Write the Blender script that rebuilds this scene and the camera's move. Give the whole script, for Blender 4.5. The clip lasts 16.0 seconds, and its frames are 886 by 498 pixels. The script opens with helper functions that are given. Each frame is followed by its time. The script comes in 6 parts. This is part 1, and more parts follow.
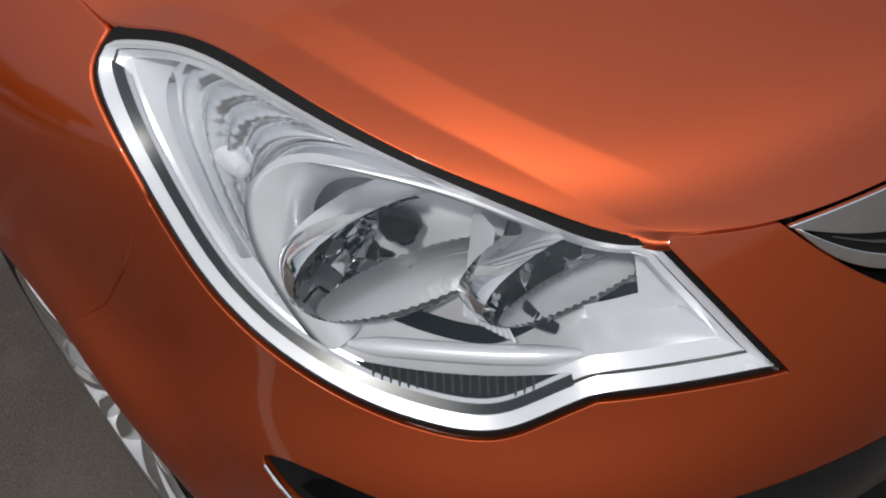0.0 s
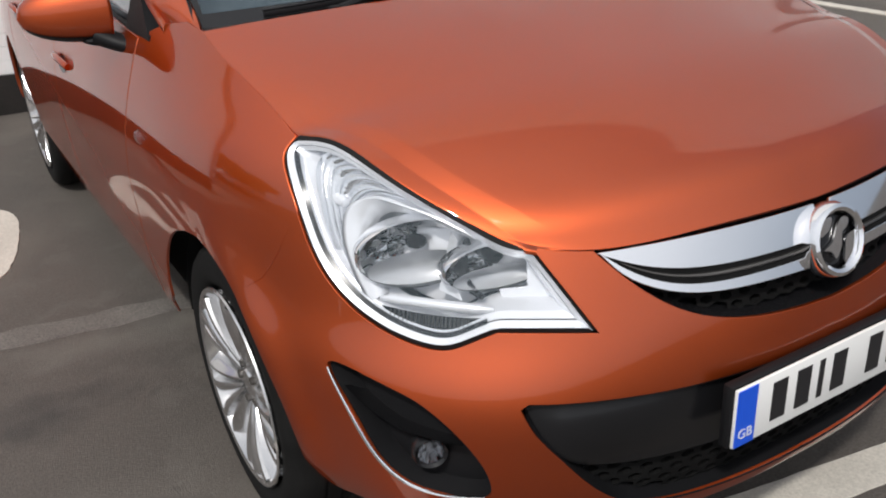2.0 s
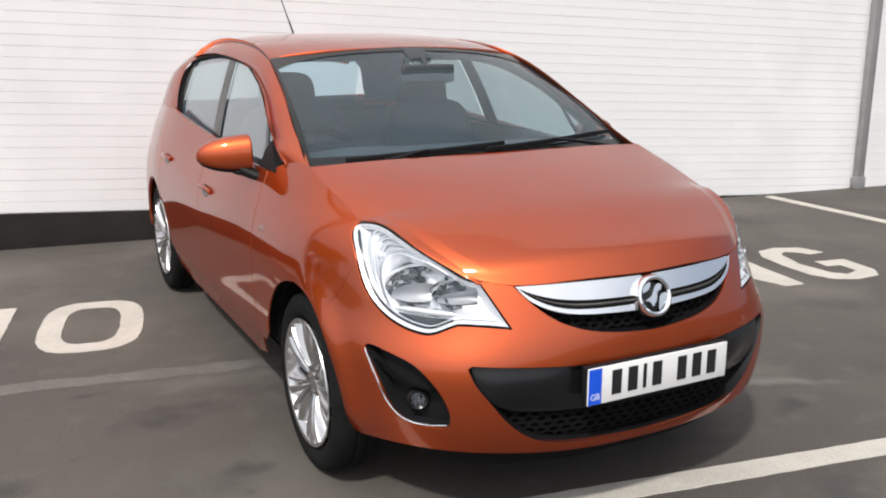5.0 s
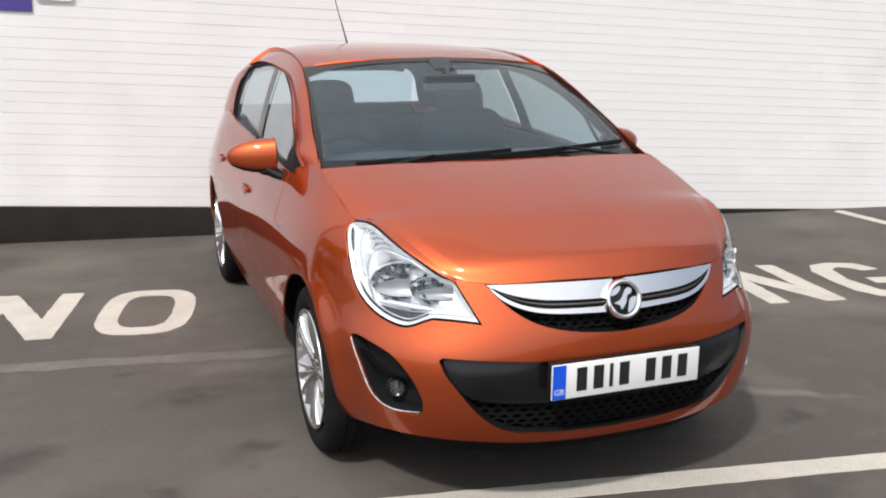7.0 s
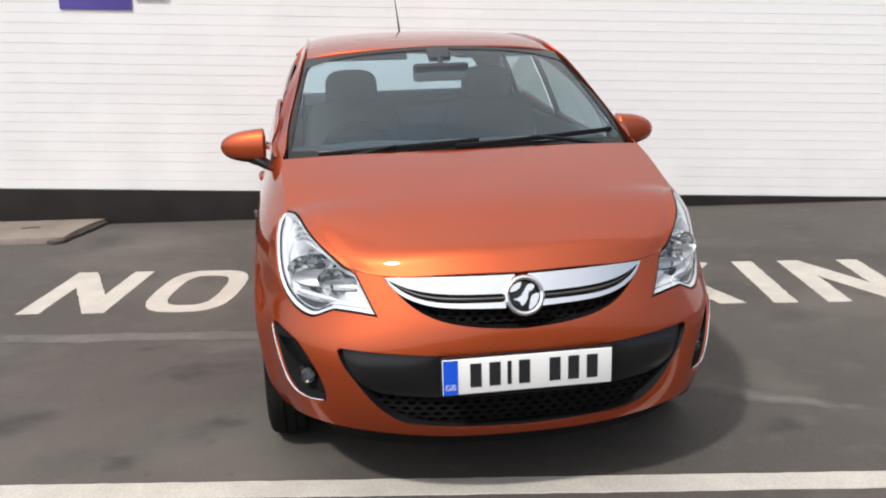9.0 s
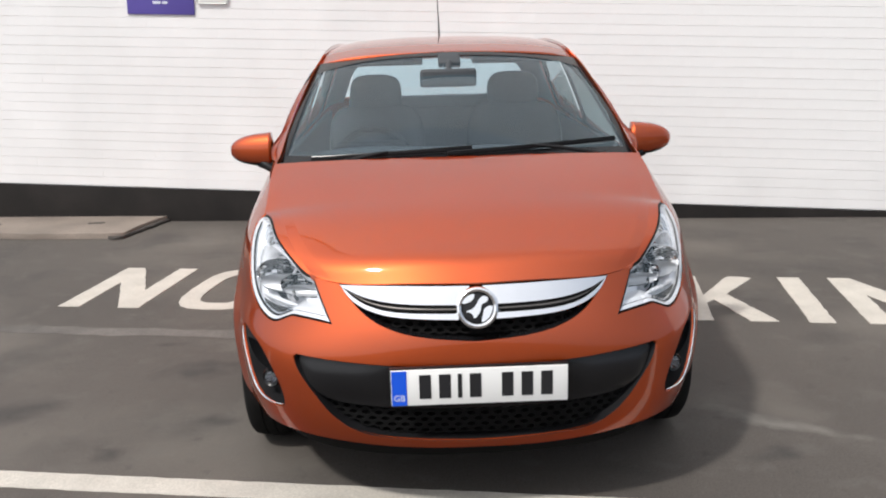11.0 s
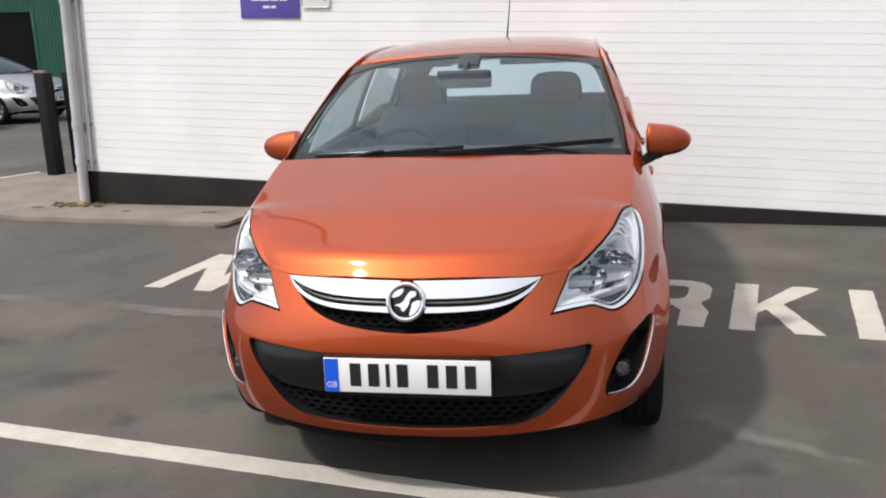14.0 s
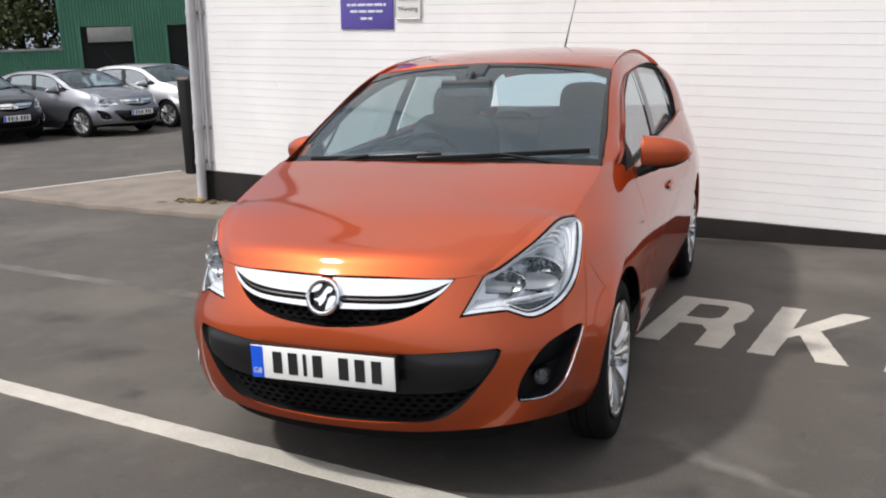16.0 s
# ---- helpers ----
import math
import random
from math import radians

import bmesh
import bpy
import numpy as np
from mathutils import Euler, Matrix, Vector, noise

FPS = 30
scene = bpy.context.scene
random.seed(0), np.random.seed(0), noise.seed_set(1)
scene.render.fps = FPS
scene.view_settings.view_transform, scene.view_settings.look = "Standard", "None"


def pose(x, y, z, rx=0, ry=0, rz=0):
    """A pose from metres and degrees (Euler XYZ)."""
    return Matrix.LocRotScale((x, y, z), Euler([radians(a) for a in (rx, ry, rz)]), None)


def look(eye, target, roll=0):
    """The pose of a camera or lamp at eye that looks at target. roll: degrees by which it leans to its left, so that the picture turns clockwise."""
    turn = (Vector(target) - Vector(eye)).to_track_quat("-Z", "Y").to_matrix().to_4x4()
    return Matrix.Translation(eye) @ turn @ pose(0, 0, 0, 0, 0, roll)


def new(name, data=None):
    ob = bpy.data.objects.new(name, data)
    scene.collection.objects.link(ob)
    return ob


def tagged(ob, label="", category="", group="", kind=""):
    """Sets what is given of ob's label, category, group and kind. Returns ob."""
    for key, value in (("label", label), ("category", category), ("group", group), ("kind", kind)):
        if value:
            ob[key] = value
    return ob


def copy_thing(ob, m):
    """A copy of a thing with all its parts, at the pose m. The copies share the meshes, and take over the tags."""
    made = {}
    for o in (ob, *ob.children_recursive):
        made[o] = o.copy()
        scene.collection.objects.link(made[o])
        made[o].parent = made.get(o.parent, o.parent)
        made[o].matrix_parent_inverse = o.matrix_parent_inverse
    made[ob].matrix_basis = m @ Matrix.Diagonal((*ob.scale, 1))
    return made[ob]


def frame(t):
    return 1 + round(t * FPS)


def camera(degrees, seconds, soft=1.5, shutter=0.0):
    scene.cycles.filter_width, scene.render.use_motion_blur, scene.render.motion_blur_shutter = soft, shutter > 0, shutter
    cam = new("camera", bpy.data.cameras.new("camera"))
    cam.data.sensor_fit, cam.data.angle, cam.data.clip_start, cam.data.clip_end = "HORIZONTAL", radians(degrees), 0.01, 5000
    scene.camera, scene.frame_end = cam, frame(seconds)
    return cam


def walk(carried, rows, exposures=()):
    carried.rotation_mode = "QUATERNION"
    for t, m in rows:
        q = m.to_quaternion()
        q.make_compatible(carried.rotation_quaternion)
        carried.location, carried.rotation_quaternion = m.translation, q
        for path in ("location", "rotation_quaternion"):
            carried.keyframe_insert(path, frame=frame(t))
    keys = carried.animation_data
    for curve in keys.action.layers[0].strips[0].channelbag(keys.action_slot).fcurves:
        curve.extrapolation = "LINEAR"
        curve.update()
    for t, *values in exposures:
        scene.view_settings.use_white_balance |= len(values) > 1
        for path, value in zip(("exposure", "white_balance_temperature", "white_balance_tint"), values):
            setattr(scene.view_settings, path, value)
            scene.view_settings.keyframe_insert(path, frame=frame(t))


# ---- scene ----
cam = camera(52.5, 16.0, soft=2.0)
PATH = [
    (0, (-0.89, -0.085, 1.227), (-0.032, 1.111, -0.127), -7.9),
    (0.5, (-0.953, -0.214, 1.248), (-0.079, 1.134, 0.057), -6.6),
    (1, (-1.066, -0.347, 1.309), (-0.104, 1.014, 0.202), -3.9),
    (1.5, (-1.144, -0.567, 1.33), (-0.197, 0.908, 0.368), -3.2),
    (2, (-1.208, -0.792, 1.368), (-0.32, 0.779, 0.507), -3.3),
    (2.5, (-1.356, -1.029, 1.374), (-0.43, 0.59, 0.651), -1.4),
    (3, (-1.439, -1.231, 1.419), (-0.523, 0.428, 0.78), -0.8),
    (3.5, (-1.497, -1.48, 1.439), (-0.63, 0.23, 0.87), -1.1),
    (6, (-1.752, -2.03, 1.484), (-0.859, -0.3, 1.025), 0.6),
    (6.5, (-1.646, -2.092, 1.489), (-0.812, -0.339, 1.006), 0.3),
    (7, (-1.436, -2.247, 1.493), (-0.759, -0.422, 1.033), 0.4),
    (7.5, (-1.246, -2.27, 1.476), (-0.661, -0.412, 1.022), -0.2),
    (8, (-1.062, -2.291, 1.504), (-0.55, -0.423, 1.008), -0.9),
    (8.5, (-0.827, -2.399, 1.511), (-0.443, -0.499, 1.021), -1.1),
    (9, (-0.594, -2.462, 1.521), (-0.322, -0.543, 1.024), -1.5),
    (11.5, (-0.111, -2.465, 1.522), (-0.09, -0.525, 1.037), -1.5),
    (12, (-0.063, -2.484, 1.523), (-0.062, -0.545, 1.034), -1.6),
    (12.5, (0.076, -2.526, 1.526), (0.009, -0.587, 1.04), -1.8),
    (13, (0.205, -2.485, 1.52), (0.055, -0.554, 1.022), -2.1),
    (13.5, (0.339, -2.478, 1.526), (0.114, -0.55, 1.042), -2.3),
    (14, (0.595, -2.514, 1.521), (0.242, -0.605, 1.043), -2.3),
    (14.5, (0.81, -2.5, 1.514), (0.334, -0.616, 1.039), -2.6),
    (15, (0.97, -2.44, 1.497), (0.409, -0.578, 1.029), -2.9),
    (15.5, (1.161, -2.412, 1.493), (0.531, -0.568, 1.043), -3.0),
    (16, (1.401, -2.397, 1.485), (0.673, -0.587, 1.045), -2.1),
]
EXPOSURES = [(0, -.85), (1, -.68), (2, -.3), (3, -.08), (3.7, 0), (16, 0)]
walk(cam, [(t, look(eye, target, roll)) for t, eye, target, roll in PATH], EXPOSURES)

# ---------------------------------------------------------------- sky and sun
SUN = Vector((-0.60, -0.55, 1.0)).normalized()
world = bpy.data.worlds.new("sky")
scene.world = world
world.use_nodes = True
_w = world.node_tree.nodes
_sky = _w.new("ShaderNodeTexSky")
_sky.sky_type, _sky.sun_disc = "NISHITA", False
_sky.sun_elevation, _sky.sun_rotation = math.asin(SUN.z), math.atan2(SUN.x, SUN.y)
_sky.air_density, _sky.dust_density, _sky.ozone_density = 1.0, 4.0, 0.6
_haze = _w.new("ShaderNodeHueSaturation")
_haze.inputs["Saturation"].default_value = 0.55
_haze.inputs["Value"].default_value = 0.115
world.node_tree.links.new(_sky.outputs[0], _haze.inputs["Color"])
# thin bright cloud over the whole sky
_tc = _w.new("ShaderNodeTexCoord")
_cloud = _w.new("ShaderNodeTexNoise")
_cloud.inputs["Scale"].default_value, _cloud.inputs["Detail"].default_value = 1.6, 3
world.node_tree.links.new(_tc.outputs["Generated"], _cloud.inputs["Vector"])
_thick = _w.new("ShaderNodeMapRange")
_thick.inputs[1].default_value, _thick.inputs[2].default_value, _thick.inputs[3].default_value, _thick.inputs[4].default_value = 0.30, 0.70, 0.72, 0.95
world.node_tree.links.new(_cloud.outputs["Fac"], _thick.inputs[0])
_mix = _w.new("ShaderNodeMix")
_mix.data_type = "RGBA"
world.node_tree.links.new(_thick.outputs[0], _mix.inputs["Factor"])
world.node_tree.links.new(_haze.outputs[0], _mix.inputs["A"])
# the veil is bright round the sun and dull blue-grey on the far side of the sky
_near = _w.new("ShaderNodeVectorMath")
_near.operation = "DOT_PRODUCT"
_near.inputs[1].default_value = SUN
world.node_tree.links.new(_tc.outputs["Generated"], _near.inputs[0])
_glow = _w.new("ShaderNodeMapRange")
_glow.interpolation_type = "SMOOTHSTEP"
_glow.inputs[1].default_value, _glow.inputs[2].default_value = -0.15, 1.0
world.node_tree.links.new(_near.outputs["Value"], _glow.inputs[0])
_veil = _w.new("ShaderNodeMix")
_veil.data_type = "RGBA"
_veil.inputs["A"].default_value, _veil.inputs["B"].default_value = (0.40, 0.46, 0.56, 1), (1.30, 1.32, 1.38, 1)
world.node_tree.links.new(_glow.outputs[0], _veil.inputs["Factor"])
world.node_tree.links.new(_veil.outputs["Result"], _mix.inputs["B"])
world.node_tree.links.new(_mix.outputs["Result"], _w["Background"].inputs[0])
_w["Background"].inputs[1].default_value = 1.0
_lamp = bpy.data.lights.new("sun", "SUN")
_lamp.energy, _lamp.angle, _lamp.color = 3.0, radians(3.5), (1.0, 0.965, 0.925)
sun = new("sun", _lamp)
sun.matrix_world = look(SUN * 30, (0, 0, 0))

# ---------------------------------------------------------------- materials
def material(name, colour, rough=0.5, metal=0.0, coat=0.0, vary=0.12, scale=6.0, grain=0.0, grain_scale=200.0, bump=0.0, bump_scale=80.0, spread=0.08, island=False, spec=0.5):
    """A surface with a base colour that drifts at two scales, uneven gloss and fine relief."""
    m = bpy.data.materials.new(name)
    m.use_nodes = True
    nt = m.node_tree
    b = nt.nodes["Principled BSDF"]
    tc = nt.nodes.new("ShaderNodeTexCoord")
    big = nt.nodes.new("ShaderNodeTexNoise")
    big.inputs["Scale"].default_value, big.inputs["Detail"].default_value = scale, 5
    nt.links.new(tc.outputs["Object"], big.inputs["Vector"])
    fine = nt.nodes.new("ShaderNodeTexNoise")
    fine.inputs["Scale"].default_value, fine.inputs["Detail"].default_value = grain_scale, 3
    nt.links.new(tc.outputs["Object"], fine.inputs["Vector"])
    ramp = nt.nodes.new("ShaderNodeMapRange")
    ramp.inputs[1].default_value, ramp.inputs[2].default_value = 0.3, 0.7
    ramp.inputs[3].default_value, ramp.inputs[4].default_value = 1 - vary, 1 + vary
    nt.links.new(big.outputs["Fac"], ramp.inputs[0])
    ramp2 = nt.nodes.new("ShaderNodeMapRange")
    ramp2.inputs[1].default_value, ramp2.inputs[2].default_value = 0.3, 0.7
    ramp2.inputs[3].default_value, ramp2.inputs[4].default_value = 1 - grain, 1 + grain
    nt.links.new(fine.outputs["Fac"], ramp2.inputs[0])
    mul = nt.nodes.new("ShaderNodeMath")
    mul.operation = "MULTIPLY"
    nt.links.new(ramp.outputs[0], mul.inputs[0])
    nt.links.new(ramp2.outputs[0], mul.inputs[1])
    last = mul
    if island:
        geo = nt.nodes.new("ShaderNodeNewGeometry" if island == "geo" else "ShaderNodeObjectInfo")
        r3 = nt.nodes.new("ShaderNodeMapRange")
        r3.inputs[3].default_value, r3.inputs[4].default_value = 0.994, 1.006
        nt.links.new(geo.outputs["Random Per Island" if island == "geo" else "Random"], r3.inputs[0])
        mul2 = nt.nodes.new("ShaderNodeMath")
        mul2.operation = "MULTIPLY"
        nt.links.new(mul.outputs[0], mul2.inputs[0])
        nt.links.new(r3.outputs[0], mul2.inputs[1])
        last = mul2
    mix = nt.nodes.new("ShaderNodeVectorMath")
    mix.operation = "SCALE"
    mix.inputs[0].default_value = colour
    nt.links.new(last.outputs[0], mix.inputs["Scale"])
    nt.links.new(mix.outputs[0], b.inputs["Base Color"])
    rr = nt.nodes.new("ShaderNodeMapRange")
    rr.inputs[3].default_value, rr.inputs[4].default_value = max(rough - spread, 0.0), min(rough + spread, 1)
    nt.links.new(big.outputs["Fac"], rr.inputs[0])
    nt.links.new(rr.outputs[0], b.inputs["Roughness"])
    b.inputs["Metallic"].default_value = metal
    b.inputs["Specular IOR Level"].default_value = spec
    b.inputs["Coat Weight"].default_value = coat
    b.inputs["Coat Roughness"].default_value = 0.03
    if bump:
        rel = nt.nodes.new("ShaderNodeTexNoise")
        rel.inputs["Scale"].default_value, rel.inputs["Detail"].default_value = bump_scale, 4
        nt.links.new(tc.outputs["Object"], rel.inputs["Vector"])
        bp = nt.nodes.new("ShaderNodeBump")
        bp.inputs["Strength"].default_value, bp.inputs["Distance"].default_value = min(bump, 1), 0.004
        nt.links.new(rel.outputs["Fac"], bp.inputs["Height"])
        nt.links.new(bp.outputs[0], b.inputs["Normal"])
    return m


def clear(name, tint, base=0.05, rough=0.0, dust_haze=0.0):
    """Thin clear glass or plastic: lets light straight through, tinted, with its own gloss."""
    m = bpy.data.materials.new(name)
    m.use_nodes = True
    nt = m.node_tree
    nt.nodes.remove(nt.nodes["Principled BSDF"])
    tr, gl, mx, lw, pw, mad = (nt.nodes.new("ShaderNode" + k) for k in ("BsdfTransparent", "BsdfGlossy", "MixShader", "LayerWeight", "Math", "Math"))
    tr.inputs[0].default_value = (*tint, 1)
    gl.inputs["Roughness"].default_value = rough
    lw.inputs["Blend"].default_value = 0.5
    pw.operation, mad.operation = "POWER", "MULTIPLY_ADD"
    pw.inputs[1].default_value = 5.0
    mad.inputs[1].default_value, mad.inputs[2].default_value = 1 - base, base
    nt.links.new(lw.outputs["Facing"], pw.inputs[0])
    nt.links.new(pw.outputs[0], mad.inputs[0])
    nt.links.new(mad.outputs[0], mx.inputs[0])
    nt.links.new(tr.outputs[0], mx.inputs[1])
    nt.links.new(gl.outputs[0], mx.inputs[2])
    last = mx
    # bluish diffuse film: thin dust plus painted haze that lightens the pane
    if dust_haze:
        df, mx2, no, mr, tc = (nt.nodes.new("ShaderNode" + k) for k in ("BsdfDiffuse", "MixShader", "TexNoise", "MapRange", "TexCoord"))
        df.inputs[0].default_value = (0.35, 0.51, 0.62, 1)
        no.inputs["Scale"].default_value, no.inputs["Detail"].default_value = 5, 6
        mr.inputs[3].default_value, mr.inputs[4].default_value = dust_haze * 0.6, dust_haze * 1.4
        nt.links.new(tc.outputs["Object"], no.inputs["Vector"])
        nt.links.new(no.outputs["Fac"], mr.inputs[0])
        nt.links.new(mr.outputs[0], mx2.inputs[0])
        nt.links.new(mx.outputs[0], mx2.inputs[1])
        nt.links.new(df.outputs[0], mx2.inputs[2])
        last = mx2
    nt.links.new(last.outputs[0], nt.nodes["Material Output"].inputs[0])
    return m


def car_paint(name, colour):
    m = material(name, colour, rough=0.49, metal=1.0, coat=1.0, vary=0.03, scale=3, grain=0.04, grain_scale=900, spread=0.03)
    m.node_tree.nodes["Principled BSDF"].inputs["Coat Roughness"].default_value = 0.055
    m.node_tree.nodes["Principled BSDF"].inputs["Coat IOR"].default_value = 1.56
    m.node_tree.nodes["Principled BSDF"].inputs["Specular Tint"].default_value = (0.10, 0.05, 0.05, 1)
    return m


PAINT = car_paint("orange_metallic_paint", (0.56, 0.092, 0.019))
CHROME = material("chrome", (0.93, 0.935, 0.95), rough=0.06, metal=1.0, vary=0.03, spread=0.03)
MIRROR = material("mirror_coating", (0.84, 0.845, 0.85), rough=0.05, metal=1.0, vary=0.02, spread=0.02, bump=0.05, bump_scale=60)
SATIN = material("satin_silver", (0.86, 0.875, 0.91), rough=0.26, metal=0.35, vary=0.05, spread=0.05)
ALLOY = material("alloy_silver", (0.58, 0.58, 0.585), rough=0.22, metal=0.9, coat=0.5, vary=0.06, grain=0.04)
BLACK = material("black_plastic", (0.010, 0.010, 0.011), rough=0.5, spec=0.18, vary=0.2, grain=0.1, bump=0.12, bump_scale=500)
GLOSSBLACK = material("smooth_black_plastic", (0.009, 0.009, 0.010), rough=0.24, spec=0.4, vary=0.15)
SEAL = material("rubber_seal", (0.010, 0.010, 0.010), rough=0.6, vary=0.15, spec=0.12)
RUBBER = material("tyre_rubber", (0.009, 0.009, 0.0088), rough=0.85, spec=0.12, vary=0.25, scale=14, grain=0.15, bump=0.2, bump_scale=160)
TRIM = material("dark_cabin_plastic", (0.040, 0.045, 0.050), rough=0.6, vary=0.1, bump=0.04, bump_scale=90)
CLOTH = material("dark_seat_cloth", (0.030, 0.034, 0.038), rough=0.9, vary=0.15, grain=0.08, grain_scale=60, bump=0.05, bump_scale=90)
GLASS = clear("car_glass", (0.74, 0.88, 0.93), 0.07, dust_haze=0.062)
LENS = clear("lamp_lens", (0.95, 0.955, 0.96), 0.05, dust_haze=0.045)
SIDEGLASS = clear("side_glass", (0.74, 0.84, 0.82), 0.38, dust_haze=0.12)
SMOKE = clear("fog_lamp_lens", (0.40, 0.41, 0.43), 0.06)
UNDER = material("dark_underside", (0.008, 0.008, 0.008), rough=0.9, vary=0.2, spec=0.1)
PLATE = material("white_plate", (0.80, 0.80, 0.78), rough=0.35, vary=0.03)
BLUE = material("blue_band", (0.008, 0.095, 0.70), rough=0.35, vary=0.04)
INK = material("black_print", (0.015, 0.015, 0.017), rough=0.4, vary=0.1)
PALE = material("pale_print", (0.65, 0.68, 0.75), rough=0.5, vary=0.05)
DISC = material("brake_steel", (0.16, 0.15, 0.14), rough=0.4, metal=0.9, vary=0.2)
WALLPAINT = material("white_masonry_paint", (0.80, 0.79, 0.782), rough=0.7, vary=0.05, scale=1.6, grain=0.02, bump=0.35, bump_scale=45, island=True)
WALLPAINT_FAR = material("white_masonry_paint_rest", (0.80, 0.79, 0.782), rough=0.7, vary=0.05, scale=1.6, grain=0.02, bump=0.35, bump_scale=45, island="geo")
PLINTH = material("black_bitumen_paint", (0.014, 0.012, 0.011), spec=0.2, rough=0.7, vary=0.35, scale=3, grain=0.2, bump=0.5, bump_scale=30)
CONCRETE = material("worn_concrete", (0.215, 0.178, 0.148), rough=0.85, vary=0.22, scale=2.2, grain=0.15, grain_scale=120, bump=0.5, bump_scale=70)
ROADPAINT = material("road_paint", (0.50, 0.465, 0.41), rough=0.75, vary=0.10, scale=5, grain=0.13, grain_scale=140, bump=0.5, bump_scale=160)
PVC = material("painted_downpipe", (0.46, 0.46, 0.47), rough=0.45, vary=0.10, scale=4)
GREYMETAL = material("galvanised_grey", (0.30, 0.295, 0.29), rough=0.5, metal=0.3, vary=0.12)
GREEN = material("green_sheet_cladding", (0.06, 0.19, 0.12), rough=0.5, vary=0.12, scale=0.7)
# near-black colour that stands for the shade inside the workshop doorways
DOORWAY_SHADE = material("doorway_shade_black", (0.006, 0.007, 0.006), rough=0.9, vary=0.2)
SHUTTER = material("grey_shutter", (0.28, 0.28, 0.26), rough=0.55, vary=0.1)
PURPLE = material("purple_sign", (0.11, 0.085, 0.36), rough=0.4, vary=0.05)
SIGNWHITE = material("white_sign", (0.74, 0.74, 0.72), rough=0.45, vary=0.04)
BARK = material("bark", (0.09, 0.07, 0.05), rough=0.9, vary=0.3, bump=0.6, bump_scale=20)
LEAF = material("leaves", (0.08, 0.095, 0.035), rough=0.65, vary=0.35, scale=1.5, island="geo")
MOSS = material("leaf_litter", (0.10, 0.075, 0.03), rough=0.95, vary=0.5, scale=30)
RUST = material("ochre_debris", (0.30, 0.20, 0.07), rough=0.9, vary=0.3, scale=30)



def fluted():
    """Mirror coating pressed into fine flutes."""
    return material("fluted_mirror", (0.84, 0.85, 0.87), rough=0.14, metal=0.95, vary=0.05, spread=0.05, bump=0.1, bump_scale=300)


FLUTED = fluted()
DISH = material("grey_reflector", (0.60, 0.61, 0.63), rough=0.34, metal=0.5, vary=0.08, spread=0.06, bump=0.1, bump_scale=120)


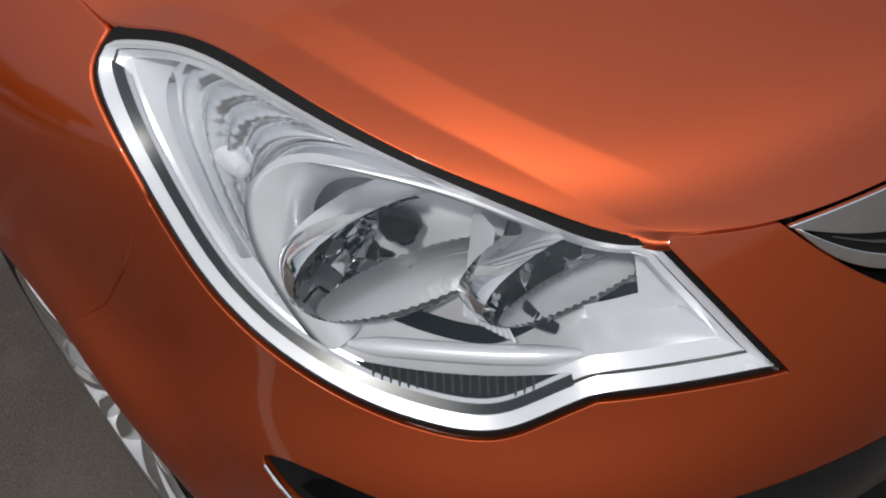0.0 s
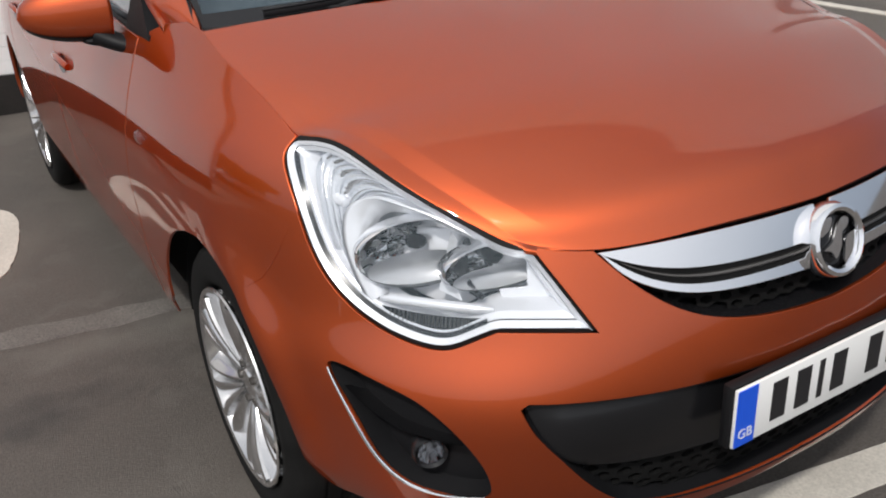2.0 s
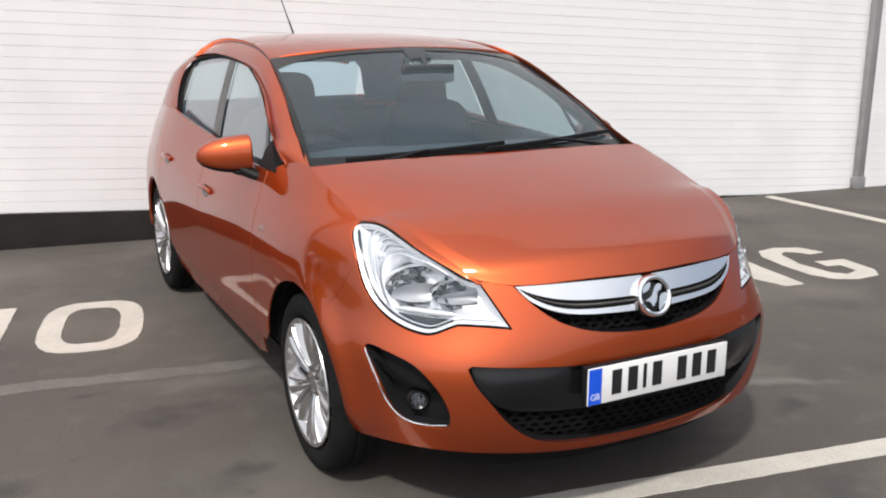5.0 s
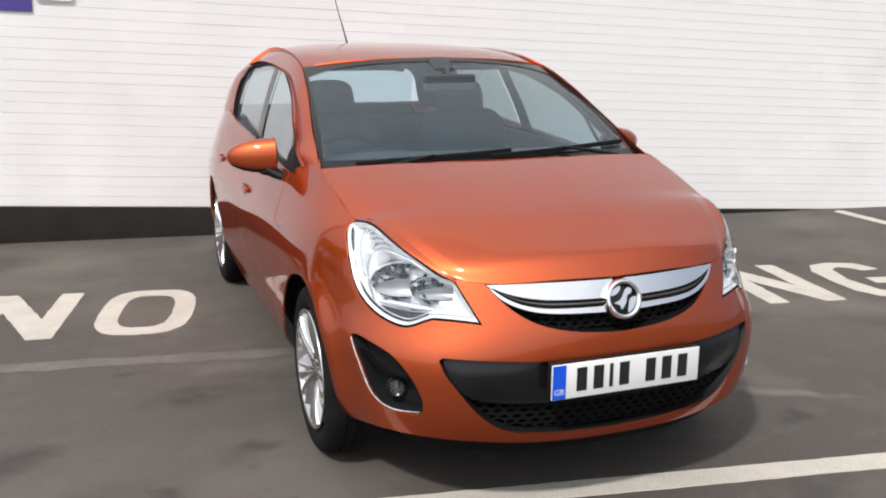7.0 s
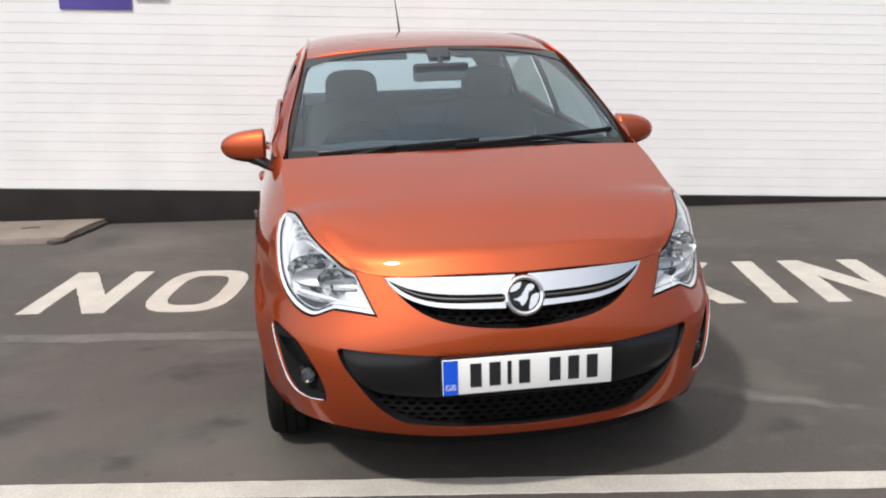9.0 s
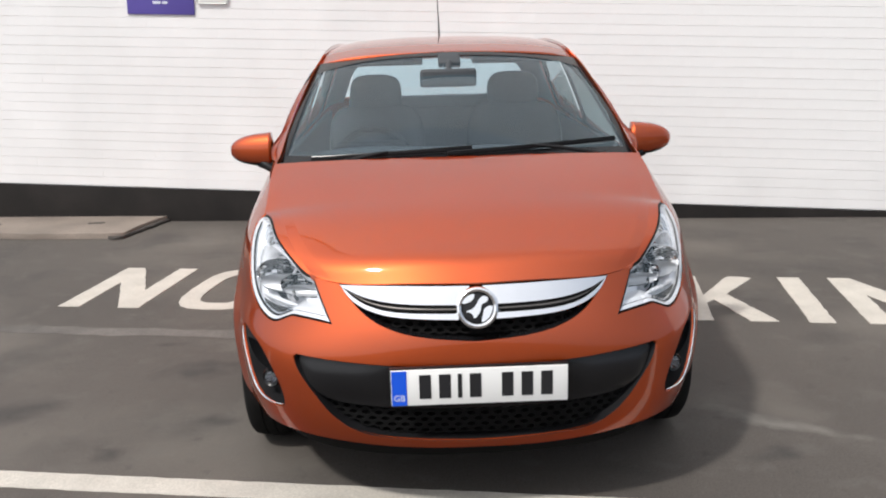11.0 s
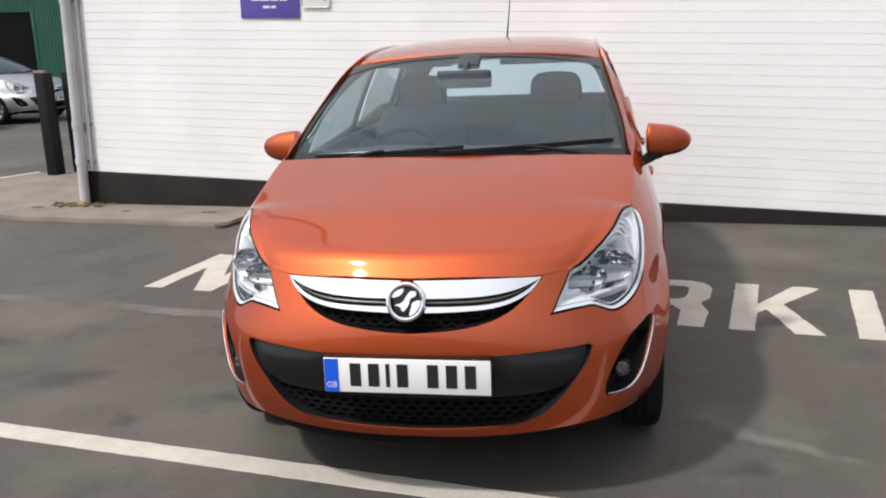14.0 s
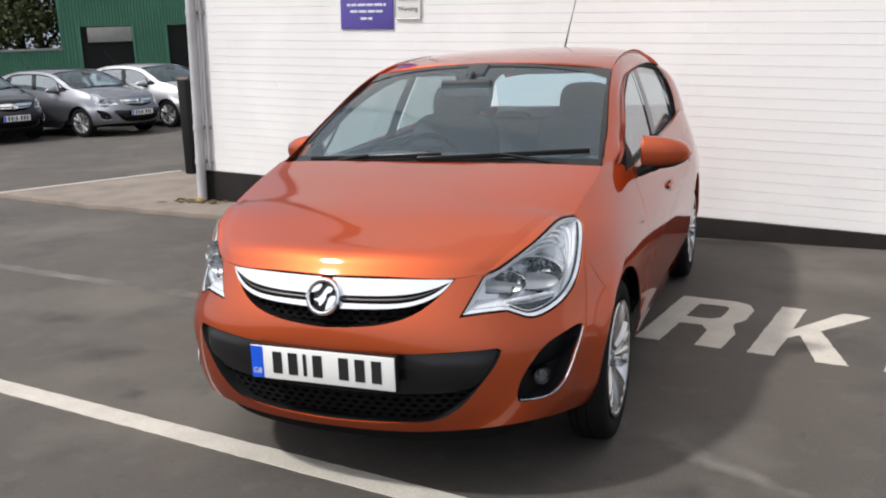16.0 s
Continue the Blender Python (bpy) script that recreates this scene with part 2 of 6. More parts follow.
def asphalt():
    m = material("asphalt", (0.080, 0.069, 0.060), rough=0.82, vary=0.14, scale=0.55, grain=0.28, grain_scale=150, bump=0.7, bump_scale=210)
    nt = m.node_tree
    b = nt.nodes["Principled BSDF"]
    base = b.inputs["Base Color"].links[0].from_socket
    tc = nt.nodes["Texture Coordinate"]

    def layer(under, colour, scale, lo, hi, amount, stretch=(1, 1, 1)):
        mp = nt.nodes.new("ShaderNodeMapping")
        mp.inputs["Scale"].default_value = stretch
        n = nt.nodes.new("ShaderNodeTexNoise")
        n.inputs["Scale"].default_value, n.inputs["Detail"].default_value = scale, 6
        nt.links.new(tc.outputs["Object"], mp.inputs[0])
        nt.links.new(mp.outputs[0], n.inputs["Vector"])
        r = nt.nodes.new("ShaderNodeMapRange")
        r.inputs[1].default_value, r.inputs[2].default_value, r.inputs[4].default_value = lo, hi, amount
        nt.links.new(n.outputs["Fac"], r.inputs[0])
        mx = nt.nodes.new("ShaderNodeMix")
        mx.data_type = "RGBA"
        nt.links.new(r.outputs[0], mx.inputs["Factor"])
        nt.links.new(under, mx.inputs["A"])
        mx.inputs["B"].default_value = (*colour, 1)
        return mx.outputs["Result"]
    out = layer(base, (0.15, 0.132, 0.113), 0.9, 0.50, 0.70, 0.65)
    out = layer(out, (0.03, 0.028, 0.027), 2.0, 0.54, 0.72, 0.45)
    out = layer(out, (0.11, 0.098, 0.086), 7.0, 0.56, 0.66, 0.45)
    out = layer(out, (0.022, 0.02, 0.019), 14.0, 0.63, 0.72, 0.3)
    out = layer(out, (0.16, 0.15, 0.135), 60, 0.60, 0.75, 0.35)

    def stain(under, x, y, rx, ry, turn, colour, amount):
        mp, no, sub, sc, add, ln, r, mx = (nt.nodes.new("ShaderNode" + k) for k in ("Mapping", "TexNoise", "VectorMath", "VectorMath", "VectorMath", "VectorMath", "MapRange", "Mix"))
        mp.vector_type = "TEXTURE"
        mp.inputs["Location"].default_value, mp.inputs["Rotation"].default_value, mp.inputs["Scale"].default_value = (x, y, 0), (0, 0, radians(turn)), (rx, ry, 1)
        no.inputs["Scale"].default_value, no.inputs["Detail"].default_value = 7, 4
        sub.operation, sc.operation, add.operation, ln.operation = "SUBTRACT", "SCALE", "ADD", "LENGTH"
        sub.inputs[1].default_value, sc.inputs["Scale"].default_value = (.5, .5, .5), 2.2
        r.inputs[1].default_value, r.inputs[2].default_value, r.inputs[3].default_value, r.inputs[4].default_value = .2, 1.15, amount, 0
        mx.data_type = "RGBA"
        mx.inputs["B"].default_value = (*colour, 1)
        nt.links.new(tc.outputs["Object"], mp.inputs[0])
        nt.links.new(tc.outputs["Object"], no.inputs["Vector"])
        nt.links.new(no.outputs["Color"], sub.inputs[0])
        nt.links.new(sub.outputs[0], sc.inputs[0])
        nt.links.new(mp.outputs[0], add.inputs[0])
        nt.links.new(sc.outputs[0], add.inputs[1])
        nt.links.new(add.outputs[0], ln.inputs[0])
        nt.links.new(ln.outputs["Value"], r.inputs[0])
        nt.links.new(r.outputs[0], mx.inputs["Factor"])
        nt.links.new(under, mx.inputs["A"])
        return mx.outputs["Result"]
    # oil drips and a pale scuff beside the car
    for x, y, rx, ry, turn in ((-1.16, 1.45, .24, .12, 10), (-1.36, .62, .08, .06, 0), (-1.86, 1.06, .22, .13, 40), (-1.44, 1.83, .08, .04, 0), (1.11, .45, .14, .06, 15), (-2.6, 1.5, .2, .1, 0), (-1.0, .9, .10, .06, 0)):
        out = stain(out, x, y, rx, ry, turn, (0.028, 0.026, 0.025), .65)
    out = stain(out, 1.2, .69, .36, .055, -33, (0.21, 0.195, 0.175), .55)
    out = stain(out, -.9, 1.75, .5, .10, -9, (0.15, 0.137, 0.12), .5)
    nt.links.new(out, b.inputs["Base Color"])
    return m


ASPHALT = asphalt()

# ---------------------------------------------------------------- building helpers
def mesh_object(name, verts, faces, mat, parent=None, label="", normals=None, smooth=True):
    me = bpy.data.meshes.new(name)
    me.from_pydata([tuple(map(float, v)) for v in verts], [], [tuple(map(int, f)) for f in faces])
    me.validate()
    me.materials.append(mat)
    if smooth:
        me.polygons.foreach_set("use_smooth", [True] * len(me.polygons))
    if normals is not None:
        me.normals_split_custom_set_from_vertices([tuple(map(float, n)) for n in normals])
    ob = new(name, me)
    if parent:
        ob.parent = parent
    return tagged(ob, label) if label else ob


def part(name, bm, mat, parent=None, label="", smooth=True, angle=40):
    """Links a bmesh as one mesh object under a thing or a part; edges sharper than the angle stay sharp."""
    me = bpy.data.meshes.new(name)
    bm.normal_update()
    for e in bm.edges:
        if len(e.link_faces) == 2 and e.calc_face_angle(0) > radians(angle):
            e.smooth = False
    for f in bm.faces:
        f.smooth = smooth
    bm.to_mesh(me)
    bm.free()
    me.materials.append(mat)
    ob = new(name, me)
    if parent:
        ob.parent = parent
    return tagged(ob, label) if label else ob


def empty(name, m=None):
    ob = new(name)
    ob.empty_display_size = 0.1
    if m is not None:
        ob.matrix_world = m
    return ob


def box_bm(size, centre=(0, 0, 0), bevel=0.0, segments=2, turn=None):
    bm = bmesh.new()
    bmesh.ops.create_cube(bm, size=1)
    bmesh.ops.scale(bm, vec=size, verts=bm.verts)
    if bevel:
        bmesh.ops.bevel(bm, geom=list(bm.edges), offset=bevel, segments=segments, affect="EDGES", profile=0.5)
    if turn is not None:
        bmesh.ops.transform(bm, matrix=turn, verts=bm.verts)
    bmesh.ops.translate(bm, vec=centre, verts=bm.verts)
    return bm


def lathe_bm(profile, segments=48, m=None, close=False):
    """Turns a profile of (radius, along) about the y axis."""
    bm = bmesh.new()
    rings = []
    for r, a in profile:
        rings.append([bm.verts.new((r * math.cos(k * math.tau / segments), a, r * math.sin(k * math.tau / segments))) for k in range(segments)])
    pairs = list(zip(rings, rings[1:])) + ([(rings[-1], rings[0])] if close else [])
    for a, b in pairs:
        for k in range(segments):
            n = (k + 1) % segments
            bm.faces.new((a[k], b[k], b[n], a[n]))
    bmesh.ops.remove_doubles(bm, verts=bm.verts, dist=1e-5)
    bmesh.ops.recalc_face_normals(bm, faces=bm.faces)
    if m is not None:
        bmesh.ops.transform(bm, matrix=m, verts=bm.verts)
    return bm


def pillow_bm(size, centre, power=0.55, turn=None):
    """A rounded cushion block."""
    bm = bmesh.new()
    bmesh.ops.create_uvsphere(bm, u_segments=28, v_segments=18, radius=1)
    for v in bm.verts:
        v.co = Vector([math.copysign(abs(c) ** power, c) * q / 2 for c, q in zip(v.co, size)])
    if turn is not None:
        bmesh.ops.transform(bm, matrix=turn, verts=bm.verts)
    bmesh.ops.translate(bm, vec=centre, verts=bm.verts)
    return bm


def tube_bm(points, radius, sides=10, flat=1.0, closed=False):
    """A round bar along points; flat squashes it in z."""
    pts = [Vector(p) for p in points]
    rad = radius if hasattr(radius, "__len__") else [radius] * len(pts)
    bm = bmesh.new()
    rings = []
    for i, p in enumerate(pts):
        a = pts[i - 1] if i or closed else p
        b = pts[(i + 1) % len(pts)] if i < len(pts) - 1 or closed else p
        t = (b - a).normalized()
        u = t.cross(Vector((0, 0, 1)))
        u = u.normalized() if u.length > 1e-4 else Vector((1, 0, 0))
        w = u.cross(t).normalized()
        rings.append([bm.verts.new(p + rad[i] * (math.cos(k * math.tau / sides) * u + flat * math.sin(k * math.tau / sides) * w)) for k in range(sides)])
    for a, b in list(zip(rings, rings[1:])) + ([(rings[-1], rings[0])] if closed else []):
        for k in range(sides):
            n = (k + 1) % sides
            bm.faces.new((a[k], a[n], b[n], b[k]))
    if not closed:
        bm.faces.new(rings[0][::-1])
        bm.faces.new(rings[-1])
    bmesh.ops.recalc_face_normals(bm, faces=bm.faces)
    return bm


def grid_faces(nu, nv, wrap=False):
    return [(i * nv + j, i * nv + (j + 1) % nv, (i + 1) * nv + (j + 1) % nv, (i + 1) * nv + j) for i in range(nu - 1) for j in range(nv if wrap else nv - 1)]


def grid_object(name, p, mat, parent=None, label="", thick=0.0, flip=False):
    """A smooth sheet from an array of points [u][v]; thick gives it a returned edge."""
    nu, nv, _ = p.shape
    du, dv = np.gradient(p, axis=0), np.gradient(p, axis=1)
    n = np.cross(du, dv)
    n /= np.linalg.norm(n, axis=2)[..., None] + 1e-12
    if flip:
        n = -n
    verts, norms = list(p.reshape(-1, 3)), list(n.reshape(-1, 3))
    faces = [f if not flip else f[::-1] for f in grid_faces(nu, nv)]
    faces = [f[::-1] for f in faces]
    if thick:
        ring = [(i, 0) for i in range(nu)] + [(nu - 1, j) for j in range(1, nv)] + [(i, nv - 1) for i in range(nu - 2, -1, -1)] + [(0, j) for j in range(nv - 2, 0, -1)]
        base = len(verts)
        mid = p.reshape(-1, 3).mean(0)
        for i, j in ring:
            verts.append(p[i, j] - n[i, j] * thick)
            out = p[i, j] - mid
            norms.append(out / (np.linalg.norm(out) + 1e-9))
        m = len(ring)
        for k in range(m):
            a, b = ring[k], ring[(k + 1) % m]
            f = (a[0] * nv + a[1], base + k, base + (k + 1) % m, b[0] * nv + b[1])
            faces.append(f if not flip else f[::-1])
    return mesh_object(name, verts, faces, mat, parent, label, norms)


def inside(pts, loop):
    x, y = pts[:, 0][:, None], pts[:, 1][:, None]
    a, b = loop, np.roll(loop, -1, axis=0)
    cond = (a[:, 1] > y) != (b[:, 1] > y)
    with np.errstate(divide="ignore", invalid="ignore"):
        xi = (b[:, 0] - a[:, 0]) * (y - a[:, 1]) / (b[:, 1] - a[:, 1]) + a[:, 0]
    return ((cond & (x < xi)).sum(1) % 2) == 1


def even(loop, step):
    """The closed loop resampled at about that step, keeping its corners."""
    p = np.asarray(loop, float)
    out = []
    for a, b in zip(p, np.roll(p, -1, axis=0)):
        d = np.linalg.norm(b - a)
        if d < 1e-6:
            continue
        n = max(1, int(round(d / step)))
        out += [a + (b - a) * k / n for k in range(n)]
    return np.array(out)


def area(loop):
    x, y = loop[:, 0], loop[:, 1]
    return 0.5 * np.sum(x * np.roll(y, -1) - y * np.roll(x, -1))


def inset(loop, d):
    """The loop moved inwards by d (its own plane's metres), smoothed a little at the corners."""
    p = even(loop, 0.008)
    if area(p) < 0:
        p = p[::-1]
    t = np.roll(p, -2, axis=0) - np.roll(p, 2, axis=0)
    t /= np.linalg.norm(t, axis=1)[:, None] + 1e-12
    n = np.stack([-t[:, 1], t[:, 0]], 1)
    q = p + n * d
    for _ in range(2):
        q = 0.25 * np.roll(q, 1, axis=0) + 0.5 * q + 0.25 * np.roll(q, -1, axis=0)
    return q


from mathutils.geometry import delaunay_2d_cdt


def trimmed(name, loop, mat, parent=None, holes=(), side=1, step=0.02, depth=0.016, out=0.0, surf=None, label="", roll=0.0025):
    """A panel cut out of the body's skin: the loop and the holes are drawn in the skin's own (s, z) plane. Its edge is rolled and returned inwards."""
    surf = surf or body
    loops = [even(loop, step * 0.6)] + [even(h, step * 0.6) for h in holes]
    lo, hi = loops[0].min(0), loops[0].max(0)
    gx, gy = np.meshgrid(np.arange(lo[0], hi[0], step), np.arange(lo[1], hi[1], step * 0.87), indexing="ij")
    gx = gx + (np.arange(gx.shape[1]) % 2) * step * 0.5
    pts = np.column_stack([gx.ravel(), gy.ravel()])
    ok = inside(pts, loops[0])
    for h in loops[1:]:
        ok &= ~inside(pts, h)
    pts = pts[ok]
    edge = np.vstack(loops)
    if len(pts):
        near = np.min(np.hypot(pts[:, None, 0] - edge[None, :, 0], pts[:, None, 1] - edge[None, :, 1]), axis=1)
        pts = pts[near > step * 0.45]
    vin = [Vector(p) for p in np.vstack([edge, pts])]
    ein, k = [], 0
    for l in loops:
        ein += [(k + i, k + (i + 1) % len(l)) for i in range(len(l))]
        k += len(l)
    vs, _, fs, _, _, _ = delaunay_2d_cdt(vin, ein, [], 0, 1e-7)
    uv = np.array([tuple(v) for v in vs])
    tri = np.array([f for f in fs if len(f) == 3])
    c = uv[tri].mean(1)
    ok = inside(c, loops[0])
    for h in loops[1:]:
        ok &= ~inside(c, h)
    tri = tri[ok]

    def lift(q, o):
        return surf(q[:, 0], q[:, 1], o)

    def normal(q):
        h = 0.006
        a = lift(q + [h, 0], out) - lift(q - [h, 0], out)
        b = lift(q + [0, h], out) - lift(q - [0, h], out)
        n = np.cross(a, b)
        return n / (np.linalg.norm(n, axis=1)[:, None] + 1e-12)
    P, N = lift(uv, out), normal(uv)
    f0 = np.cross(P[tri[:, 1]] - P[tri[:, 0]], P[tri[:, 2]] - P[tri[:, 0]])
    wrong = (f0 * N[tri[:, 0]]).sum(1) < 0
    tri[wrong] = tri[wrong][:, ::-1]
    verts, norms, faces = [P], [N], [tuple(t) for t in tri]
    base = len(P)
    if depth:
        for n, l in enumerate(loops):
            lp, ln = lift(l, out), normal(l)
            t = np.roll(lp, -1, axis=0) - np.roll(lp, 1, axis=0)
            t /= np.linalg.norm(t, axis=1)[:, None] + 1e-12
            away = np.cross(t, ln)
            if (area(l) > 0) == (n > 0):
                away = -away
            m = len(l)
            rings = [(lp, ln), (lp + away * roll - ln * roll, away + ln * 0.3), (lp + away * roll - ln * depth, away)]
            for q, nn in rings:
                verts.append(q)
                norms.append(nn / (np.linalg.norm(nn, axis=1)[:, None] + 1e-12))
            flip = (area(l) > 0) == (n > 0)
            for r in range(2):
                for i in range(m):
                    j = (i + 1) % m
                    f = (base + r * m + i, base + (r + 1) * m + i, base + (r + 1) * m + j, base + r * m + j)
                    faces.append(f[::-1] if flip else f)
            base += 3 * m
    V, NN = np.vstack(verts), np.vstack(norms)
    if side < 0:
        V, NN = V * [-1, 1, 1], NN * [-1, 1, 1]
        faces = [f[::-1] for f in faces]
    return mesh_object(name, V, faces, mat, parent, label, NN)


def ribbon(name, loop_a, out_a, loop_b, out_b, mat, parent, side=1, label="", rows=5, bulge=0.0):
    """A closed band between two loops of the skin at two depths."""
    n = 160
    def res(l):
        d = np.concatenate([[0], np.cumsum(np.linalg.norm(np.roll(l, -1, axis=0) - l, axis=1))])
        q = np.vstack([l, l[:1]])
        t = np.linspace(0, d[-1], n, endpoint=False)
        return np.column_stack([np.interp(t, d, q[:, 0]), np.interp(t, d, q[:, 1])])
    a, b = res(loop_a), res(loop_b)
    k = np.argmin(np.hypot(*(b - a[0]).T))
    b = np.roll(b, -k, axis=0)
    A, B = body(a[:, 0], a[:, 1], out_a), body(b[:, 0], b[:, 1], out_b)
    rows_ = [A + (B - A) * t for t in np.linspace(0, 1, rows)]
    V = np.vstack(rows_)
    faces = grid_faces(rows, n, wrap=True)
    if side < 0:
        V = V * [-1, 1, 1]
        faces = [f[::-1] for f in faces]
    return mesh_object(name, V, faces, mat, parent, label)

# ---------------------------------------------------------------- the car body as one smooth skin
def spline(xs, ys):
    """Natural cubic spline through (xs, ys); ys may be a table of rows. Linear beyond the ends."""
    xs, ys = np.asarray(xs, float), np.asarray(ys, float)
    n, h = len(xs), np.diff(xs)
    flat = ys.reshape(n, -1)
    a, b = np.eye(n), np.zeros_like(flat)
    for i in range(1, n - 1):
        a[i, i - 1:i + 2] = h[i - 1], 2 * (h[i - 1] + h[i]), h[i]
        b[i] = 6 * ((flat[i + 1] - flat[i]) / h[i] - (flat[i] - flat[i - 1]) / h[i - 1])
    m = np.linalg.solve(a, b)

    def at(q):
        q = np.atleast_1d(np.asarray(q, float))
        k = np.clip(np.searchsorted(xs, q) - 1, 0, n - 2)
        hk, l, r = h[k][:, None], (xs[k + 1] - q)[:, None], (q - xs[k])[:, None]
        out = (m[k] * l ** 3 + m[k + 1] * r ** 3) / (6 * hk) + (flat[k] / hk - m[k] * hk / 6) * l + (flat[k + 1] / hk - m[k + 1] * hk / 6) * r
        return out.reshape((len(q),) + ys.shape[1:])
    return at


def path(points, n=0, closed=False):
    """A smooth curve through points (rows), by chord length: n samples of it, or the function of 0..1."""
    p = np.asarray(points, float)
    if closed:
        p = np.vstack([p[-3:], p, p[:4]])
    d = np.concatenate([[0], np.cumsum(np.linalg.norm(np.diff(p, axis=0), axis=1) ** 0.75)])
    lo, hi = (d[3], d[-4]) if closed else (0, d[-1])
    f = spline(d, p)
    g = lambda q: f(lo + (hi - lo) * np.atleast_1d(q))
    return g(np.linspace(0, 1, n, endpoint=not closed)) if n else g


# plan outline of the car's body, half, from the middle of the nose to the middle of the tail
OUTLINE = [(-0.25, 0.036), (0, 0.02), (0.25, 0.036), (0.43, 0.078), (0.56, 0.138), (0.65, 0.215), (0.72, 0.315), (0.765, 0.42), (0.797, 0.55), (0.829, 0.75), (0.842, 0.95),
           (0.845, 1.25), (0.849, 1.7), (0.850, 2.3), (0.850, 2.9), (0.847, 3.3), (0.832, 3.6), (0.775, 3.85), (0.62, 3.965), (0.3, 4.0), (0, 4.005)]
_o = np.array(OUTLINE)
_d = np.concatenate([[0], np.cumsum(np.linalg.norm(np.diff(_o, axis=0), axis=1))])
_d -= _d[1]
_plan = spline(_d, _o)
ZK = [0.18, 0.25, 0.32, 0.45, 0.56, 0.64, 0.70, 0.78, 0.86, 0.92, 0.98, 1.05]
# how far the skin lies inside the outline, section by section (metres along the outline), from low to high
SECTIONS = {
    -0.45: [.10, .045, .015, .0, .004, .03, .055, .09, .13, .17, .22, .27],
    0.0: [.10, .045, .015, .0, .0, .012, .032, .062, .10, .14, .18, .23],
    0.45: [.10, .045, .015, .0, .004, .03, .055, .09, .13, .17, .22, .27],
    0.75: [.10, .05, .02, .0, .01, .045, .065, .095, .13, .17, .21, .26],
    1.03: [.08, .045, .02, .0, .0, .02, .032, .05, .085, .14, .19, .25],
    1.4: [.06, .035, .015, .0, .0, .002, .008, .024, .054, .09, .13, .18],
    1.95: [.07, .05, .03, .008, .002, .0, .004, .017, .04, .062, .085, .11],
    2.8: [.07, .05, .03, .01, .003, .0, .004, .015, .036, .054, .073, .095],
    3.8: [.06, .04, .02, .004, .0, .0, .002, .010, .028, .046, .066, .09],
    4.3: [.06, .035, .01, .0, .0, .004, .012, .03, .055, .075, .1, .13],
    4.75: [.07, .035, .01, .0, .0, .01, .02, .04, .06, .08, .1, .13],
    5.2: [.07, .035, .01, .0, .0, .01, .02, .04, .06, .08, .1, .13],
}
_inset = spline(list(SECTIONS), list(SECTIONS.values()))
_sg = np.linspace(-0.45, 5.2, 1200)
_zg = np.linspace(0.14, 1.1, 400)
_IN = spline(ZK, _inset(_sg).T)(_zg).T


def skin(s, z, out=0.0):
    """Points of the body's skin (x >= 0 for s >= 0) at s metres along the outline and height z; out: metres outwards."""
    s, z = np.atleast_1d(np.asarray(s, float)), np.atleast_1d(np.asarray(z, float))
    i, j = (s - _sg[0]) / (_sg[1] - _sg[0]), (z - _zg[0]) / (_zg[1] - _zg[0])
    i0, j0 = np.clip(i.astype(int), 0, len(_sg) - 2), np.clip(j.astype(int), 0, len(_zg) - 2)
    u, v = i - i0, j - j0
    inset = (_IN[i0, j0] * (1 - v) + _IN[i0, j0 + 1] * v) * (1 - u) + (_IN[i0 + 1, j0] * (1 - v) + _IN[i0 + 1, j0 + 1] * v) * u
    # the panels flare a little in front of the wheel arches
    r = np.hypot(s - 1.35, np.maximum(z - .325, 0))
    out = out + .020 * np.exp(-((r - .33) / .06) ** 2) * np.clip((z - .20) / .12, 0, 1) * np.clip((1.36 - s) / .22, 0, 1)
    p, t = _plan(s), _plan(s + 1e-3) - _plan(s - 1e-3)
    t /= np.linalg.norm(t, axis=1)[:, None]
    n = np.stack([t[:, 1], -t[:, 0]], 1)
    q = p + n * (np.asarray(out) - inset)[:, None]
    return np.column_stack([q, z])


def body(s, z, out=0.0):
    """The skin on both halves of the car: s < 0 is the half with x < 0."""
    s = np.atleast_1d(np.asarray(s, float))
    p = skin(np.abs(s), z, out)
    p[:, 0] *= np.where(s < 0, -1, 1)
    return p

# ---------------------------------------------------------------- ground, paving, markings
def ground_sheet():
    xs = np.concatenate([[-260, -120, -60, -30], np.arange(-16, 12.1, 0.5), [20, 40, 90, 260]])
    ys = np.concatenate([[-260, -120, -50, -20], np.arange(-8, 16.1, 0.5), [24, 40, 60, 120, 260]])
    X, Y = np.meshgrid(xs, ys, indexing="ij")
    Z = 0.0 * X
    V = np.column_stack([X.ravel(), Y.ravel(), Z.ravel()])
    ob = mesh_object("ground", V, [f[::-1] for f in grid_faces(len(xs), len(ys))], ASPHALT)
    return tagged(ob, "worn grey asphalt car park with patches and stains", "ground", kind="structure")


ground_sheet()


WEAR = np.random.default_rng(8)


def worn(loop, step=.03, amount=.0018):
    """The loop with a slightly ragged, chipped edge."""
    q = even(np.array(loop, float), step)
    return q + WEAR.normal(0, amount, q.shape)


def flat_piece(name, loop, mat, m, holes=(), height=0.004, label="", category="", group="", kind="structure", step=0.06):
    """A thin flat piece on the ground: loop in the plane of the pose m."""
    def surf(s, z, o=0.0):
        s, z = np.atleast_1d(s), np.atleast_1d(z)
        q = np.column_stack([s, z, np.full(len(s), height) + np.asarray(o)])
        M = np.array(m)
        return q @ M[:3, :3].T + M[:3, 3]
    ob = trimmed(name, np.array(loop, float), mat, None, [np.array(h, float) for h in holes], 1, step, height, 0.0, surf, "", roll=0.001)
    return tagged(ob, label, category, group, kind)


